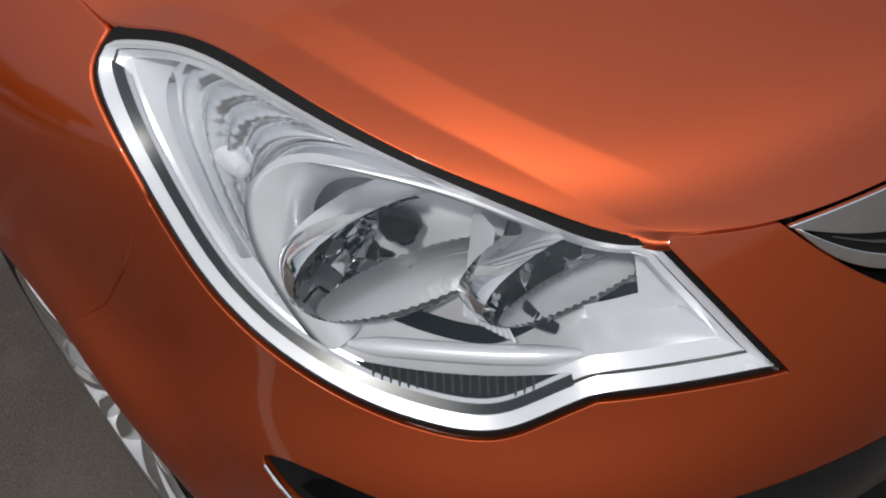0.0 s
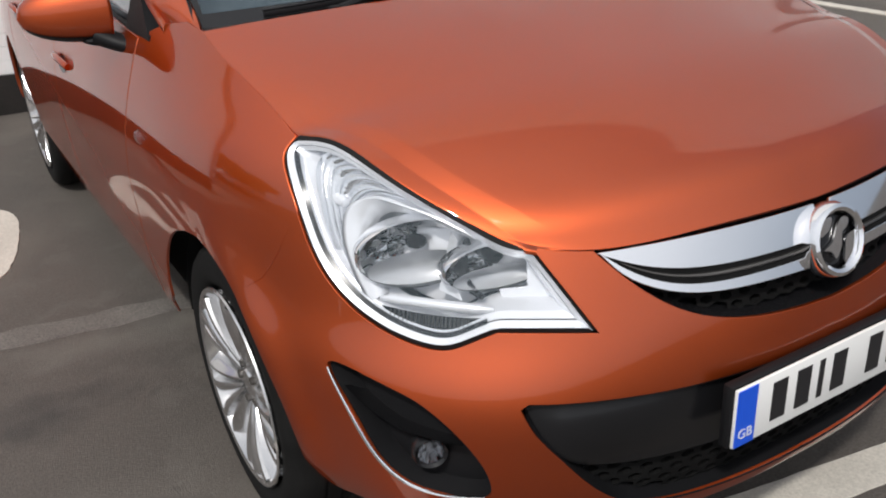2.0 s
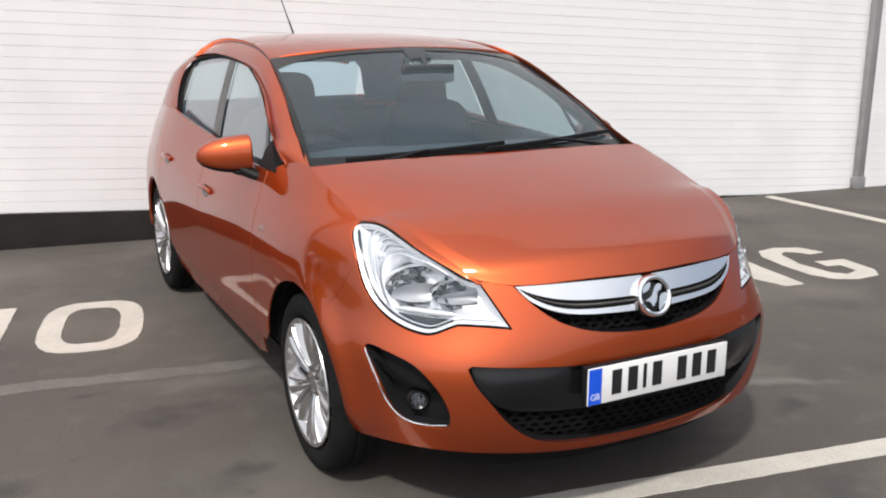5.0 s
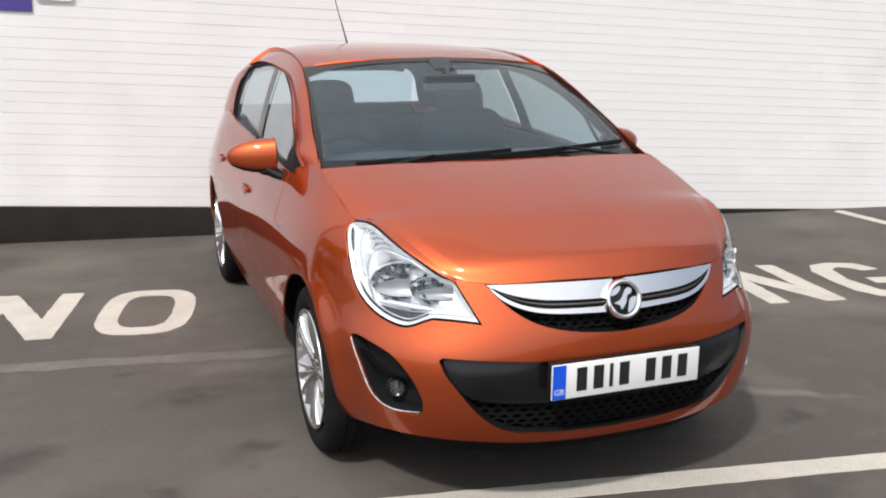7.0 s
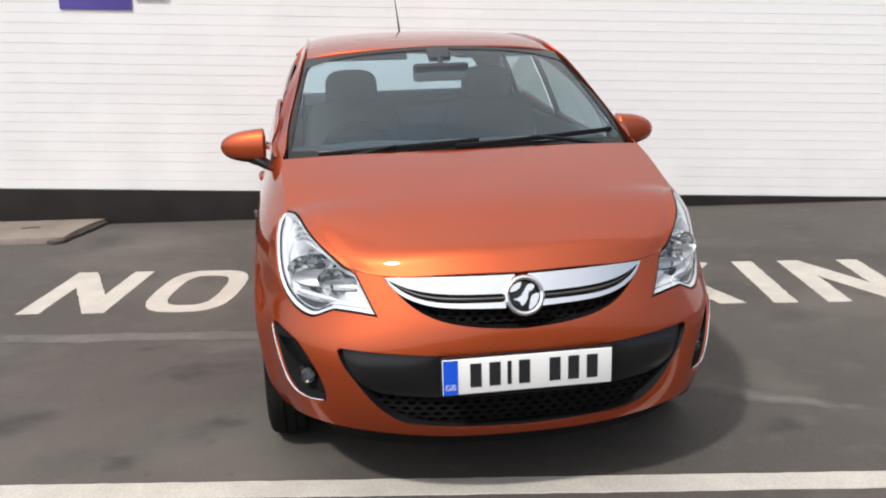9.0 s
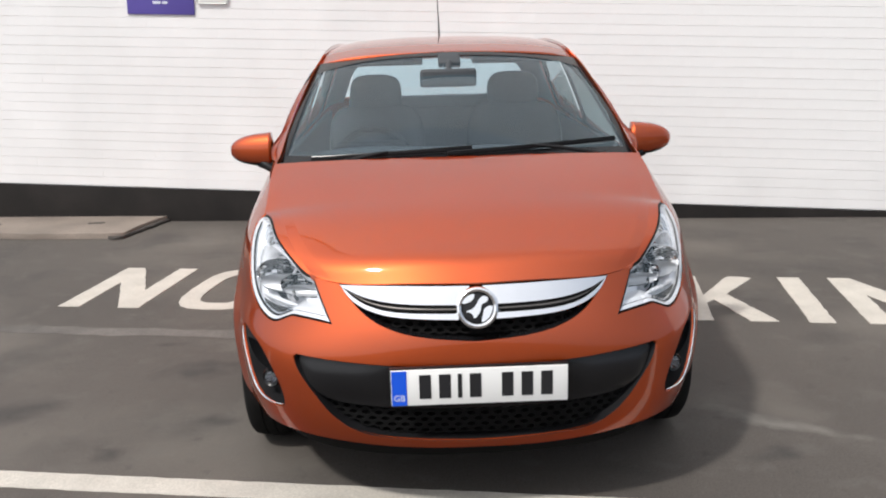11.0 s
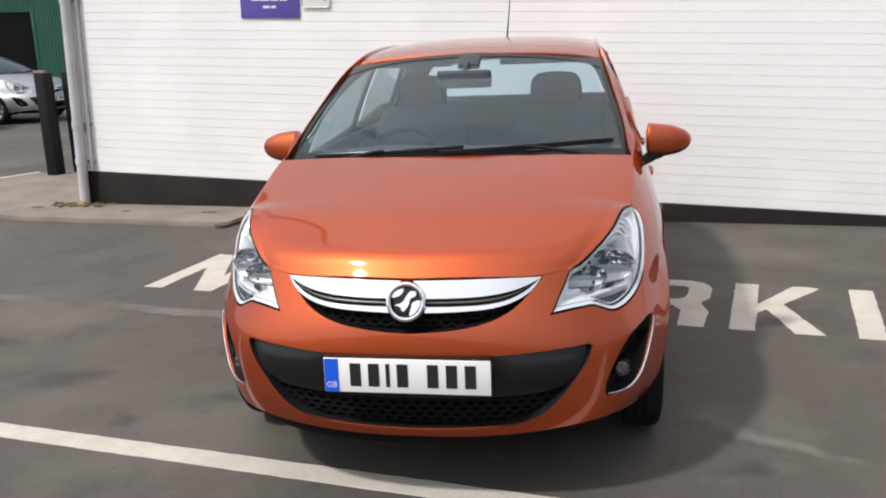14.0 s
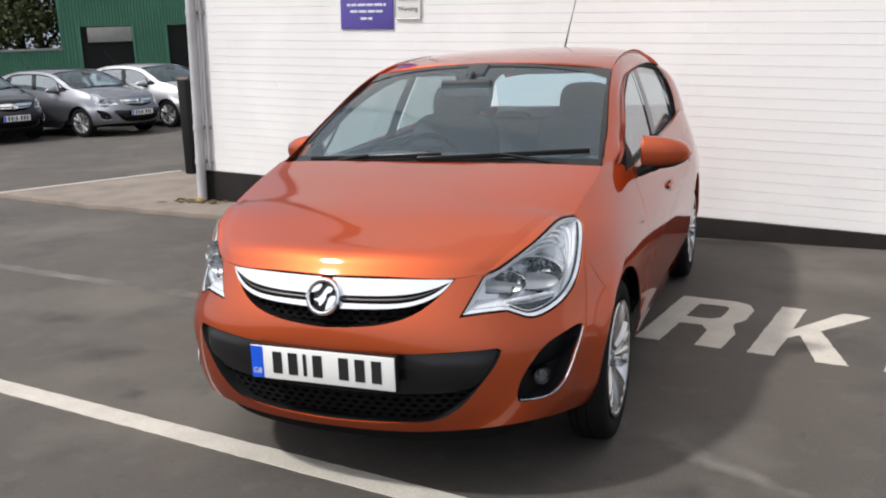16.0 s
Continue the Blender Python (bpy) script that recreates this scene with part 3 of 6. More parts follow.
def oval(w, h, x0, y0, n=40, power=2.6):
    a = np.linspace(0, math.tau, n, endpoint=False)
    c, s = np.cos(a), np.sin(a)
    return np.column_stack([x0 + w / 2 * np.sign(c) * np.abs(c) ** (2 / power), y0 + h / 2 * np.sign(s) * np.abs(s) ** (2 / power)])


H, T = 0.83, 0.125
LETTERS = pose(-2.27, 2.546, 0, 0, 0, -10)


def letter_shape(ch, w):
    """Outline and holes of a painted capital, w wide."""
    if ch == "I":
        return [(0, 0), (T, 0), (T, H), (0, H)], []
    if ch == "N":
        return [(0, 0), (T, 0), (T, .60 * H), (w - T, 0), (w, 0), (w, H), (w - T, H), (w - T, .40 * H), (T, H), (0, H)], []
    if ch == "O":
        return oval(w, H, w / 2, H / 2, power=3.2), [oval(w - .225, H - .225, w / 2, H / 2, power=3.2)]
    if ch == "K":
        return [(0, 0), (T, 0), (T, .36 * H), (T + .05, .44 * H), (w - .14, 0), (w, 0), (T + .13, .57 * H), (w, .97 * H), (w - .06, H), (w - .14, H), (T, .53 * H), (T, H), (0, H)], []
    if ch == "A":
        return [(0, 0), (T, 0), (T + .045, .22 * H), (w - T - .045, .22 * H), (w - T, 0), (w, 0), (w / 2 + .07, H), (w / 2 - .07, H)], [[(w / 2 - .07, .36 * H), (w / 2 + .07, .36 * H), (w / 2, .72 * H)]]
    bowl = [(w - .13, H), (w - .04, .95 * H), (w, .84 * H), (w, .62 * H), (w - .04, .50 * H), (w - .10, .45 * H)]
    hole = [(T, .54 * H), (w - T - .04, .54 * H), (w - T, .60 * H), (w - T, .82 * H), (w - T - .03, .86 * H), (T, .86 * H)]
    if ch == "P":
        return [(0, 0), (T, 0), (T, .40 * H), (w - .15, .40 * H)] + bowl[::-1] + [(0, H)], [hole]
    if ch == "R":
        return [(0, 0), (T, 0), (T, .40 * H), (w - T - .06, .40 * H), (w - T - .01, .30 * H), (w - T, 0), (w, 0), (w + .01, .30 * H), (w - .03, .43 * H)] + bowl[::-1][1:] + [(0, H)], [hole]
    return [(w / 2 + .02, .38 * H), (w / 2 + .02, .52 * H), (w, .52 * H), (w, .18 * H), (w - .07, .05 * H), (w / 2, 0), (.09, .06 * H), (.015, .22 * H), (0, .5 * H), (.015, .78 * H),
            (.09, .94 * H), (w / 2, H), (w - .07, .95 * H), (w, .76 * H), (w - T, .73 * H), (w - T - .04, .82 * H), (w / 2, H - T * .9), (T + .05, .80 * H), (T, .5 * H), (T + .05, .20 * H), (w / 2, T * .9), (w - T, .2 * H), (w - T, .38 * H)], []


for ch, u0, w in (("N", 0, .49), ("O", .65, .50), ("P", 1.86, .44), ("A", 2.38, .5), ("R", 2.98, .43), ("K", 3.535, .45), ("I", 4.134, T), ("N", 4.42, .49), ("G", 5.07, .49)):
    o, hs = letter_shape(ch, w)
    flat_piece("painted_letter", worn(o), ROADPAINT, LETTERS @ pose(u0, 0, 0), [worn(q) for q in hs], label="cream painted capital %s on the asphalt" % ch, category="road marking", group="no parking lettering", step=0.05)

LINE = pose(-2.125, 0.594, 0, 0, 0, -9.2)
flat_piece("bay_line", worn([(-9, 0), (12, 0), (12, -.105), (-9, -.105)], .05, .0011), ROADPAINT, LINE, label="cream painted line on the asphalt", category="road marking", step=0.3)
flat_piece("bay_line", worn([(0, 0), (.09, 0), (-.10, -9), (-.19, -9)], .05, .0018), ROADPAINT, pose(4.56, 3.92, 0), height=0.008, label="cream painted bay line running to the wall", category="road marking", step=0.3)
GHOST = material("worn_old_line", (0.125, 0.113, 0.102), rough=0.85, vary=0.4, scale=2.5, grain=0.3, grain_scale=150, bump=0.5, bump_scale=200)
flat_piece("old_bay_line", worn([(-9, 0), (2.2, 0), (2.2, -.11), (-9, -.11)], .09, .010), GHOST, pose(-2.24, 2.19, 0, 0, 0, -9.5), height=0.002, label="worn away grey line on the asphalt", category="road marking", step=0.3)

# raised concrete apron along the wall
flat_piece("concrete_apron", worn([(-2.47, 4.27), (-2.25, 4.98), (-4.3, 5.35), (-4.3, 7.2), (-5.95, 7.0), (-6.98, 5.07), (-5.3, 4.66), (-3.66, 4.40)], .12, .012), CONCRETE, pose(0, 0, 0), height=0.045,
           label="low worn concrete apron with stained edge", category="pavement", step=0.2)
STAIN = material("damp_joint", (0.045, 0.040, 0.035), rough=0.9, vary=0.4, scale=8, grain=0.3)
flat_piece("apron_edge", worn([(-2.50, 4.20), (-2.435, 4.25), (-2.205, 4.985), (-2.255, 4.98), (-2.47, 4.262), (-2.56, 4.275)], .05, .006), STAIN, pose(0, 0, 0), height=0.022, label="dark damp stained edge of the apron", category="pavement", step=0.2)
for x, y, w, d in ((-2.78, 4.66, .13, .05), (-3.6, 4.72, .07, .03), (-3.05, 5.02, .5, .04), (-4.6, 4.92, .10, .05)):
    flat_piece("chipped_patch", worn(oval(w, d, x, y), .02, .006), STAIN, pose(0, 0, 0.045), height=0.0025, label="dark chipped patch in the concrete", category="pavement", step=0.05)
flat_piece("apron_edge_line", [(-7.06, 5.10), (-6.02, 7.06), (-5.96, 7.03), (-7.0, 5.06)], ROADPAINT, pose(0, 0, 0), height=0.05, label="thin white painted edge of the apron", category="road marking", step=0.2)

# ---------------------------------------------------------------- white brick wall
WALL = pose(0, 4.60, 0, 0, 0, -6.9) @ pose(0, 0, 0, 0, 2.3, 0)
# ZT: unseen wall top, raised to move its reflected edge forward on the bonnet
X0, X1, ZP, ZT, ZB = -4.27, 11.0, 0.185, 9.5, 3.4


def wall_box(name, lo, hi, mat, parent=None, bevel=0.004, m=WALL):
    lo, hi = Vector(lo), Vector(hi)
    ob = part(name, box_bm(hi - lo, (lo + hi) / 2, bevel), mat, parent)
    if not parent:
        ob.matrix_world = m
    return ob


wall_north = wall_box("wall_north", (X0, 0.0035, -0.6), (X1, 0.28, ZT), WALLPAINT_FAR)
tagged(wall_north, "white painted brick wall above a black plinth", "wall", kind="structure")
wall_west = wall_box("wall_west", (X0, 0.281, -0.6), (X0 + 0.27, 9, ZT), WALLPAINT_FAR)
tagged(wall_west, "white painted brick return wall", "wall", kind="structure")
plinth = wall_box("plinth", (X0 - 0.004, -0.012, -0.6), (X1, 0.003, ZP), PLINTH)
tagged(plinth, "black bitumen painted plinth at the wall foot", "plinth", kind="structure")


# ---------------------------------------------------------------- fittings on the wall
def downpipe():
    ob = empty("downpipe", WALL)
    part("pipe", tube_bm([(X0 + .07, -.07, z) for z in np.linspace(-.12, ZT, 8)], 0.046, 16), PVC, ob)
    part("pipe", tube_bm([(X0 + .150, -.03, z) for z in np.linspace(.2, ZT, 8)], 0.017, 12), PVC, ob, "thin pipe beside it")
    for z in (.28, .62, 1.72, 2.6):
        part("collar", tube_bm([(X0 + .07, -.07, z - .025), (X0 + .07, -.07, z + .025)], 0.052, 16), PVC, ob)
        part("bracket", box_bm((.16, .03, .03), (X0 + .1, -.02, z), .004), GREYMETAL, ob)
    part("shoe", tube_bm([(X0 + .07, -.07, -.1), (X0 + .05, -.11, -.18), (X0 + .02, -.17, -.22)], 0.055, 16), RUST, ob, "dirty ochre drain shoe")
    return tagged(ob, "white painted drainpipe with brackets at the wall corner", "drainpipe")


downpipe()


def debris():
    rng = random.Random(3)
    bm = bmesh.new()
    for _ in range(160):
        x, y = rng.gauss(-4.22, .13), rng.gauss(5.04, .05)
        r = rng.uniform(.006, .026)
        mm = Matrix.Translation((x, y, .045 + r * .3)) @ Matrix.Rotation(rng.uniform(0, 6), 4, "Z") @ Matrix.Diagonal((r * 1.5, r, r * .5, 1))
        bmesh.ops.create_icosphere(bm, subdivisions=1, radius=1, matrix=mm)
    return tagged(part("leaf_litter", bm, MOSS), "ochre and brown leaf litter round the drainpipe foot", "debris", kind="stuff")


debris()


def gate_post():
    ob = empty("gate_post", pose(-5.66, 6.88, 0, 0, 0, -7))
    part("post", box_bm((.13, .16, 1.2), (0, 0, .6), .01), BLACK, ob)
    part("post", box_bm((.08, .12, 1.2), (.12, .25, .6), .01), BLACK, ob)
    part("cap", box_bm((.09, .05, .03), (-.03, -.04, 1.215), .004), CONCRETE, ob, "pale fixing on top")
    part("cap", box_bm((.06, .05, .03), (.04, -.04, 1.215), .004), CONCRETE, ob, "pale fixing on top")
    return tagged(ob, "thick black post with pale fixings on top", "post")


gate_post()


def grey_post():
    ob = empty("wall_post", pose(5.70, 3.86, 0, 0, 0, -6.9))
    part("shaft", box_bm((.085, .06, 3.2), (0, 0, 1.6), .008), GREYMETAL, ob)
    part("foot", box_bm((.11, .08, .12), (0, 0, .06), .006), GREYMETAL, ob)
    return tagged(ob, "grey square metal drainpipe standing against the white wall", "drainpipe")


grey_post()


def text_mesh(name, body_text, size, mat, parent, m, label=""):
    cu = bpy.data.curves.new(name, "FONT")
    cu.body, cu.size, cu.extrude, cu.align_x = body_text, size, 0.0006, "CENTER"
    tmp = new("tmp", cu)
    me = bpy.data.meshes.new_from_object(tmp.evaluated_get(bpy.context.evaluated_depsgraph_get()))
    bpy.data.objects.remove(tmp)
    me.materials.clear()
    me.materials.append(mat)
    ob = new(name, me)
    ob.parent = parent
    ob.matrix_basis = m
    return tagged(ob, label) if label else ob


def wall_signs():
    # local frame of the wall: x along, z up, y = 0 its face
    ob = empty("purple_sign", WALL)
    x0, x1, z0, z1 = -2.50, -1.96, 1.565, 2.265
    part("board", box_bm((x1 - x0, .012, z1 - z0), ((x0 + x1) / 2, -.008, (z0 + z1) / 2), .003), PURPLE, ob)
    rng = random.Random(5)
    for k, (w, z) in enumerate(((.12, 1.69), (.33, 1.75), (.40, 1.805), (.34, 1.86), (.38, 1.915), (.30, 1.97), (.36, 2.08), (.26, 2.16))):
        x = -w / 2
        while x < w / 2 - .015:
            l = min(rng.uniform(.03, .085), w / 2 - x)
            part("text_bar", box_bm((l, .002, .020), (-2.23 + x + l / 2, -.0155, z - .035)), PALE, ob)
            x += l + .012
    tagged(ob, "purple notice board with lines of white print", "sign")
    ob = empty("warning_sign", WALL)
    part("board", box_bm((.25, .010, .56), (-1.815, -.007, 1.93), .02, 3), SIGNWHITE, ob)
    tri = [Vector((-1.815 + .10 * math.cos(a), -.014, 1.86 + .10 * math.sin(a))) for a in (math.pi / 2, math.pi * 7 / 6, math.pi * 11 / 6)]
    part("triangle", tube_bm(tri, .007, 6, closed=True), INK, ob, "black outlined triangle")
    part("mark", box_bm((.012, .004, .05), (-1.815, -.014, 1.865)), INK, ob)
    text_mesh("lettering", "Warning", .055, INK, ob, pose(-1.815, -.0135, 1.715, 90, 0, 0))
    tagged(ob, "white warning board with a black triangle", "sign")


wall_signs()

# ---------------------------------------------------------------- the orange hatchback
def smooth_loop(corners):
    """Runs of points between corners, each run smoothed on its own, joined to one loop."""
    out = []
    for run in corners:
        q = path(run, max(4, int(len(run) * 7)))
        out += list(q[:-1])
    return np.array(out)


BONNET_FRONT = [(0, .776), (.22, .776), (.445, .768), (.552, .779)]
LAMP_TOP = [(.552, .779), (.60, .785), (.66, .805), (.77, .843), (.905, .885), (1.03, .906), (1.10, .899)]
LAMP_SIDE = [(1.10, .899), (1.106, .878), (1.083, .85), (1.04, .806), (.99, .737), (.92, .678), (.84, .643), (.77, .628), (.705, .627), (.66, .643), (.62, .658)]
LAMP_LOW = [(.62, .658), (.535, .658), (.45, .653)]
LAMP_NOSE = [(.45, .653), (.505, .726), (.552, .779)]
LAMP = smooth_loop([LAMP_TOP, LAMP_SIDE, LAMP_LOW, LAMP_NOSE])
SHUT = [(1.10, .899), (1.215, .934), (1.348, .968), (1.442, .992), (1.515, 1.013)]
GRILLE_LOW = [(.445, .768), (.385, .716), (.31, .668), (.2, .634), (0, .615)]
ARCH_S, ARCH_Z, ARCH_R = 1.35, 0.325, 0.338
ARCH2_S = 3.86


def arc(cs, cz, r, a0, a1, n=24):
    return [(cs + r * math.cos(radians(a)), cz + r * math.sin(radians(a))) for a in np.linspace(a0, a1, n)]


def bumper(car):
    lamp_under = list(path(LAMP_SIDE, 60))
    k = int(np.argmin([abs(p[0] - 1.03) + abs(p[1] - .795) * (p[1] > .7) for p in lamp_under]))
    under = lamp_under[k:]
    seam = [(1.172, .618), (1.11, .66), (1.07, .715)]
    half = list(path(GRILLE_LOW[::-1], 30)) + list(path([(.445, .768), (.50, .772), (.552, .779)], 6))[1:] + list(path(LAMP_NOSE[::-1], 14))[1:] + list(path(LAMP_LOW[::-1], 10))[1:] \
        + list(path(LAMP_SIDE[::-1], 60))[1:60 - k] + seam[::-1] + [(ARCH_S + r * math.cos(radians(a)), ARCH_Z + r * math.sin(radians(a))) for a, r in zip(np.linspace(121, 192, 20), np.linspace(ARCH_R, .318, 20))] + [(1.0, .25)] + list(path([(1.0, .25), (.82, .272), (.61, .285), (.43, .279), (.25, .268), (0, .264)], 30))[1:]
    loop = np.array(half + [(-s, z) for s, z in half[::-1]][1:-1])
    intake = list(path([(0, .543), (.25, .545), (.42, .552), (.572, .557)], 30)) + list(path([(.584, .548), (.566, .510), (.53, .462), (.47, .388), (.387, .326), (.252, .300), (0, .289)], 46))
    intake = np.array(intake + [(-s, z) for s, z in intake[::-1]][1:-1])
    fog = path(FOG, 70, closed=True)
    fog_r = fog * [-1, 1]
    b = trimmed("front_bumper", loop, PAINT, car, [intake, fog, fog_r[::-1]], step=0.017, depth=0.008, roll=0.0008)
    return b, intake


FOG = [(.93, .567), (.884, .5), (.838, .415), (.785, .371), (.715, .361), (.64, .370), (.633, .40), (.665, .475), (.735, .538), (.82, .563)]


def hex_mesh(name, loop, out, parent, cell=0.03, bar=0.006, depth=0.012, side=1, mat=None):
    """A honeycomb grating inside a loop of the skin."""
    lo, hi = loop.min(0), loop.max(0)
    V, F = [], []
    w = cell * 1.6
    for r, z in enumerate(np.arange(lo[1], hi[1] + cell, cell * 0.75)):
        for s in np.arange(lo[0] - w, hi[0] + w, w):
            c = np.array([s + (w / 2 if r % 2 else 0), z])
            ang = [radians(a) for a in (30, 90, 150, 210, 270, 330)]
            ring_o = np.array([[c[0] + w / 1.732 * math.cos(a), c[1] + cell / 2 * math.sin(a)] for a in ang])
            if not inside(c[None], loop)[0]:
                continue
            ring_i = c + (ring_o - c) * (1 - bar / cell * 1.6)
            base = len(V)
            V += list(body(ring_o[:, 0], ring_o[:, 1], out)) + list(body(ring_i[:, 0], ring_i[:, 1], out)) + list(body(ring_i[:, 0], ring_i[:, 1], out - depth))
            for i in range(6):
                j = (i + 1) % 6
                F += [(base + i, base + j, base + 6 + j, base + 6 + i), (base + 6 + i, base + 6 + j, base + 12 + j, base + 12 + i)]
    return mesh_object(name, V, F, mat or BLACK, parent, smooth=False)


def mirrored_loop(half):
    h = np.asarray(half)
    return np.array(list(h) + [(-s, z) for s, z in h[::-1]][1:-1])


def front_end(car):
    b, intake = bumper(car)
    # upper grille
    top = list(path([(0, .772), (.22, .772), (.436, .765)], 20))
    opening = mirrored_loop(top + list(path(GRILLE_LOW, 30))[1:])
    grille = trimmed("grille", inset(opening, -.004), UNDER, car, out=-0.055, step=0.03, depth=0, label="black honeycomb grille with chrome bars")
    ribbon("surround", inset(opening, -.003), -0.004, inset(opening, 0.004), -0.055, GLOSSBLACK, grille)
    hexloop = mirrored_loop(list(path([(0, .676), (.2, .682), (.36, .70)], 12)) + list(path([(.36, .70), (.305, .672), (.2, .641), (0, .622)], 16))[1:])
    hex_mesh("grating", hexloop, -0.032, grille, cell=0.024, bar=0.006, depth=0.02, mat=UNDER)
    for sg in (1, -1):
        # broad bar with the slot under it, tapering to one point
        up = list(path([(.02, .7715), (.22, .7712), (.438, .7655)], 20)) + list(path([(.438, .7655), (.415, .757), (.37, .7425), (.28, .7265), (.17, .721), (.02, .720)], 24))[1:]
        trimmed("chrome_bar", up, CHROME, grille, side=sg, out=0.003, step=0.012, depth=0.005, roll=0.001, label="broad chrome bar")
        lowbar = list(path([(.05, .6955), (.17, .696), (.275, .7010), (.345, .7165), (.395, .739), (.432, .7625)], 24)) + list(path([(.432, .7625), (.400, .733), (.352, .7085), (.28, .690), (.17, .682), (.05, .679)], 24))[1:]
        trimmed("chrome_bar", lowbar, CHROME, grille, side=sg, out=0.003, step=0.012, depth=0.005, roll=0.001, label="slim chrome bar")
        slot = list(path([(.05, .724), (.17, .724), (.28, .730), (.37, .746), (.425, .761)], 20)) + list(path([(.425, .761), (.392, .736), (.345, .714), (.275, .698), (.17, .693), (.05, .692)], 20))[1:]
        trimmed("slot", slot, UNDER, grille, side=sg, out=-0.0015, step=0.02, depth=0)
        mid = path([(.06, .7075), (.17, .708), (.28, .7135), (.35, .728), (.40, .747)], 30)
        part("slot_ridge", tube_bm(body(mid[:, 0], mid[:, 1], .0005) * [sg, 1, 1], [.0032 * min(1, (30 - k) / 14) + .0004 for k in range(30)], 6), DISC, grille, "dull grey ridge in the slot")
    emblem(car)
    # lower intake
    lower = trimmed("lower_intake", inset(intake, -.004), UNDER, car, out=-0.07, step=0.04, depth=0, label="black lower air intake")
    ribbon("surround", inset(intake, .0014), 0.0004, inset(intake, 0.010), -0.07, BLACK, lower)
    shelf = mirrored_loop(list(path([(0, .536), (.25, .538), (.42, .546), (.562, .551)], 30)) + list(path([(.573, .543), (.556, .506), (.52, .455), (.492, .432), (.45, .420), (.3, .408), (0, .405)], 40)))

    def swell(q, z, o=0.0):
        """The panel beside the plate bulges like a pillow, most towards its ends."""
        q, z = np.atleast_1d(q), np.atleast_1d(z)
        b = np.clip(1 - ((z - .484) / .062) ** 2, 0, 1) * np.clip((np.abs(q) - .20) / .16, 0, 1) * np.clip((.585 - np.abs(q)) / .07, 0, 1)
        return body(q, z, np.asarray(o) + .012 * b)
    trimmed("shelf", shelf, GLOSSBLACK, lower, out=-0.014, step=0.018, depth=0.03, roll=0.008, surf=swell, label="smooth black panel above the grating")
    hexl = mirrored_loop(list(path([(0, .402), (.3, .405), (.48, .42)], 12)) + list(path([(.48, .42), (.455, .378), (.38, .333), (.25, .309), (0, .298)], 20))[1:])
    hex_mesh("grating", hexl, -0.034, lower, cell=0.026, bar=0.0062, depth=0.03, mat=UNDER)
    # black lip below the painted lower edge
    val = mirrored_loop(list(path([(0, .262), (.25, .266), (.43, .277), (.61, .283), (.80, .272)], 30)) + list(path([(.74, .22), (.5, .205), (0, .20)], 20)))
    trimmed("lower_lip", val, UNDER, car, out=-0.035, step=0.03, depth=0.03)
    for sg in (1, -1):
        fog_lamp(car, sg)


def emblem(car):
    c = body(0, .713, .012)[0]
    m = Matrix.Translation(c) @ Matrix.Rotation(radians(-18), 4, "X")
    ob = part("emblem", lathe_bm([(0, .012), (.052, .012), (.054, 0.0)], 48, m), GLOSSBLACK, car, "round badge with a bright rim", angle=60)
    rim = [(.046, -.006), (.048, -.013), (.054, -.017), (.060, -.014), (.064, -.004), (.064, .012)]
    part("rim", lathe_bm(rim, 64, m), CHROME, ob, "bright chrome ring")
    part("centre", lathe_bm([(0, -.003), (.03, -.002), (.047, .002)], 48, m), GLOSSBLACK, ob)
    def piece(loop):
        bm = bmesh.new()
        f = bm.faces.new([bm.verts.new((x, -.0045, z)) for x, z in path(loop, 40, closed=True)])
        r = bmesh.ops.extrude_face_region(bm, geom=[f])
        bmesh.ops.translate(bm, vec=(0, -.004, 0), verts=[v for v in r["geom"] if isinstance(v, bmesh.types.BMVert)])
        bmesh.ops.recalc_face_normals(bm, faces=bm.faces)
        bmesh.ops.transform(bm, matrix=m, verts=bm.verts)
        part("device", bm, CHROME, ob, "plain silver shape")
    piece([(-.043, .014), (-.026, .016), (-.012, .026), (-.008, .040), (-.026, .036), (-.038, .026)])
    piece([(-.034, -.010), (-.018, -.004), (-.006, .006), (.004, .022), (.018, .034), (.032, .028), (.026, .016), (.014, .010), (.010, -.006), (.002, -.020), (-.010, -.030), (-.016, -.018)])
    piece([(.012, -.042), (.016, -.018), (.020, -.004), (.032, .004), (.044, .004), (.040, -.018), (.028, -.034)])
    return ob


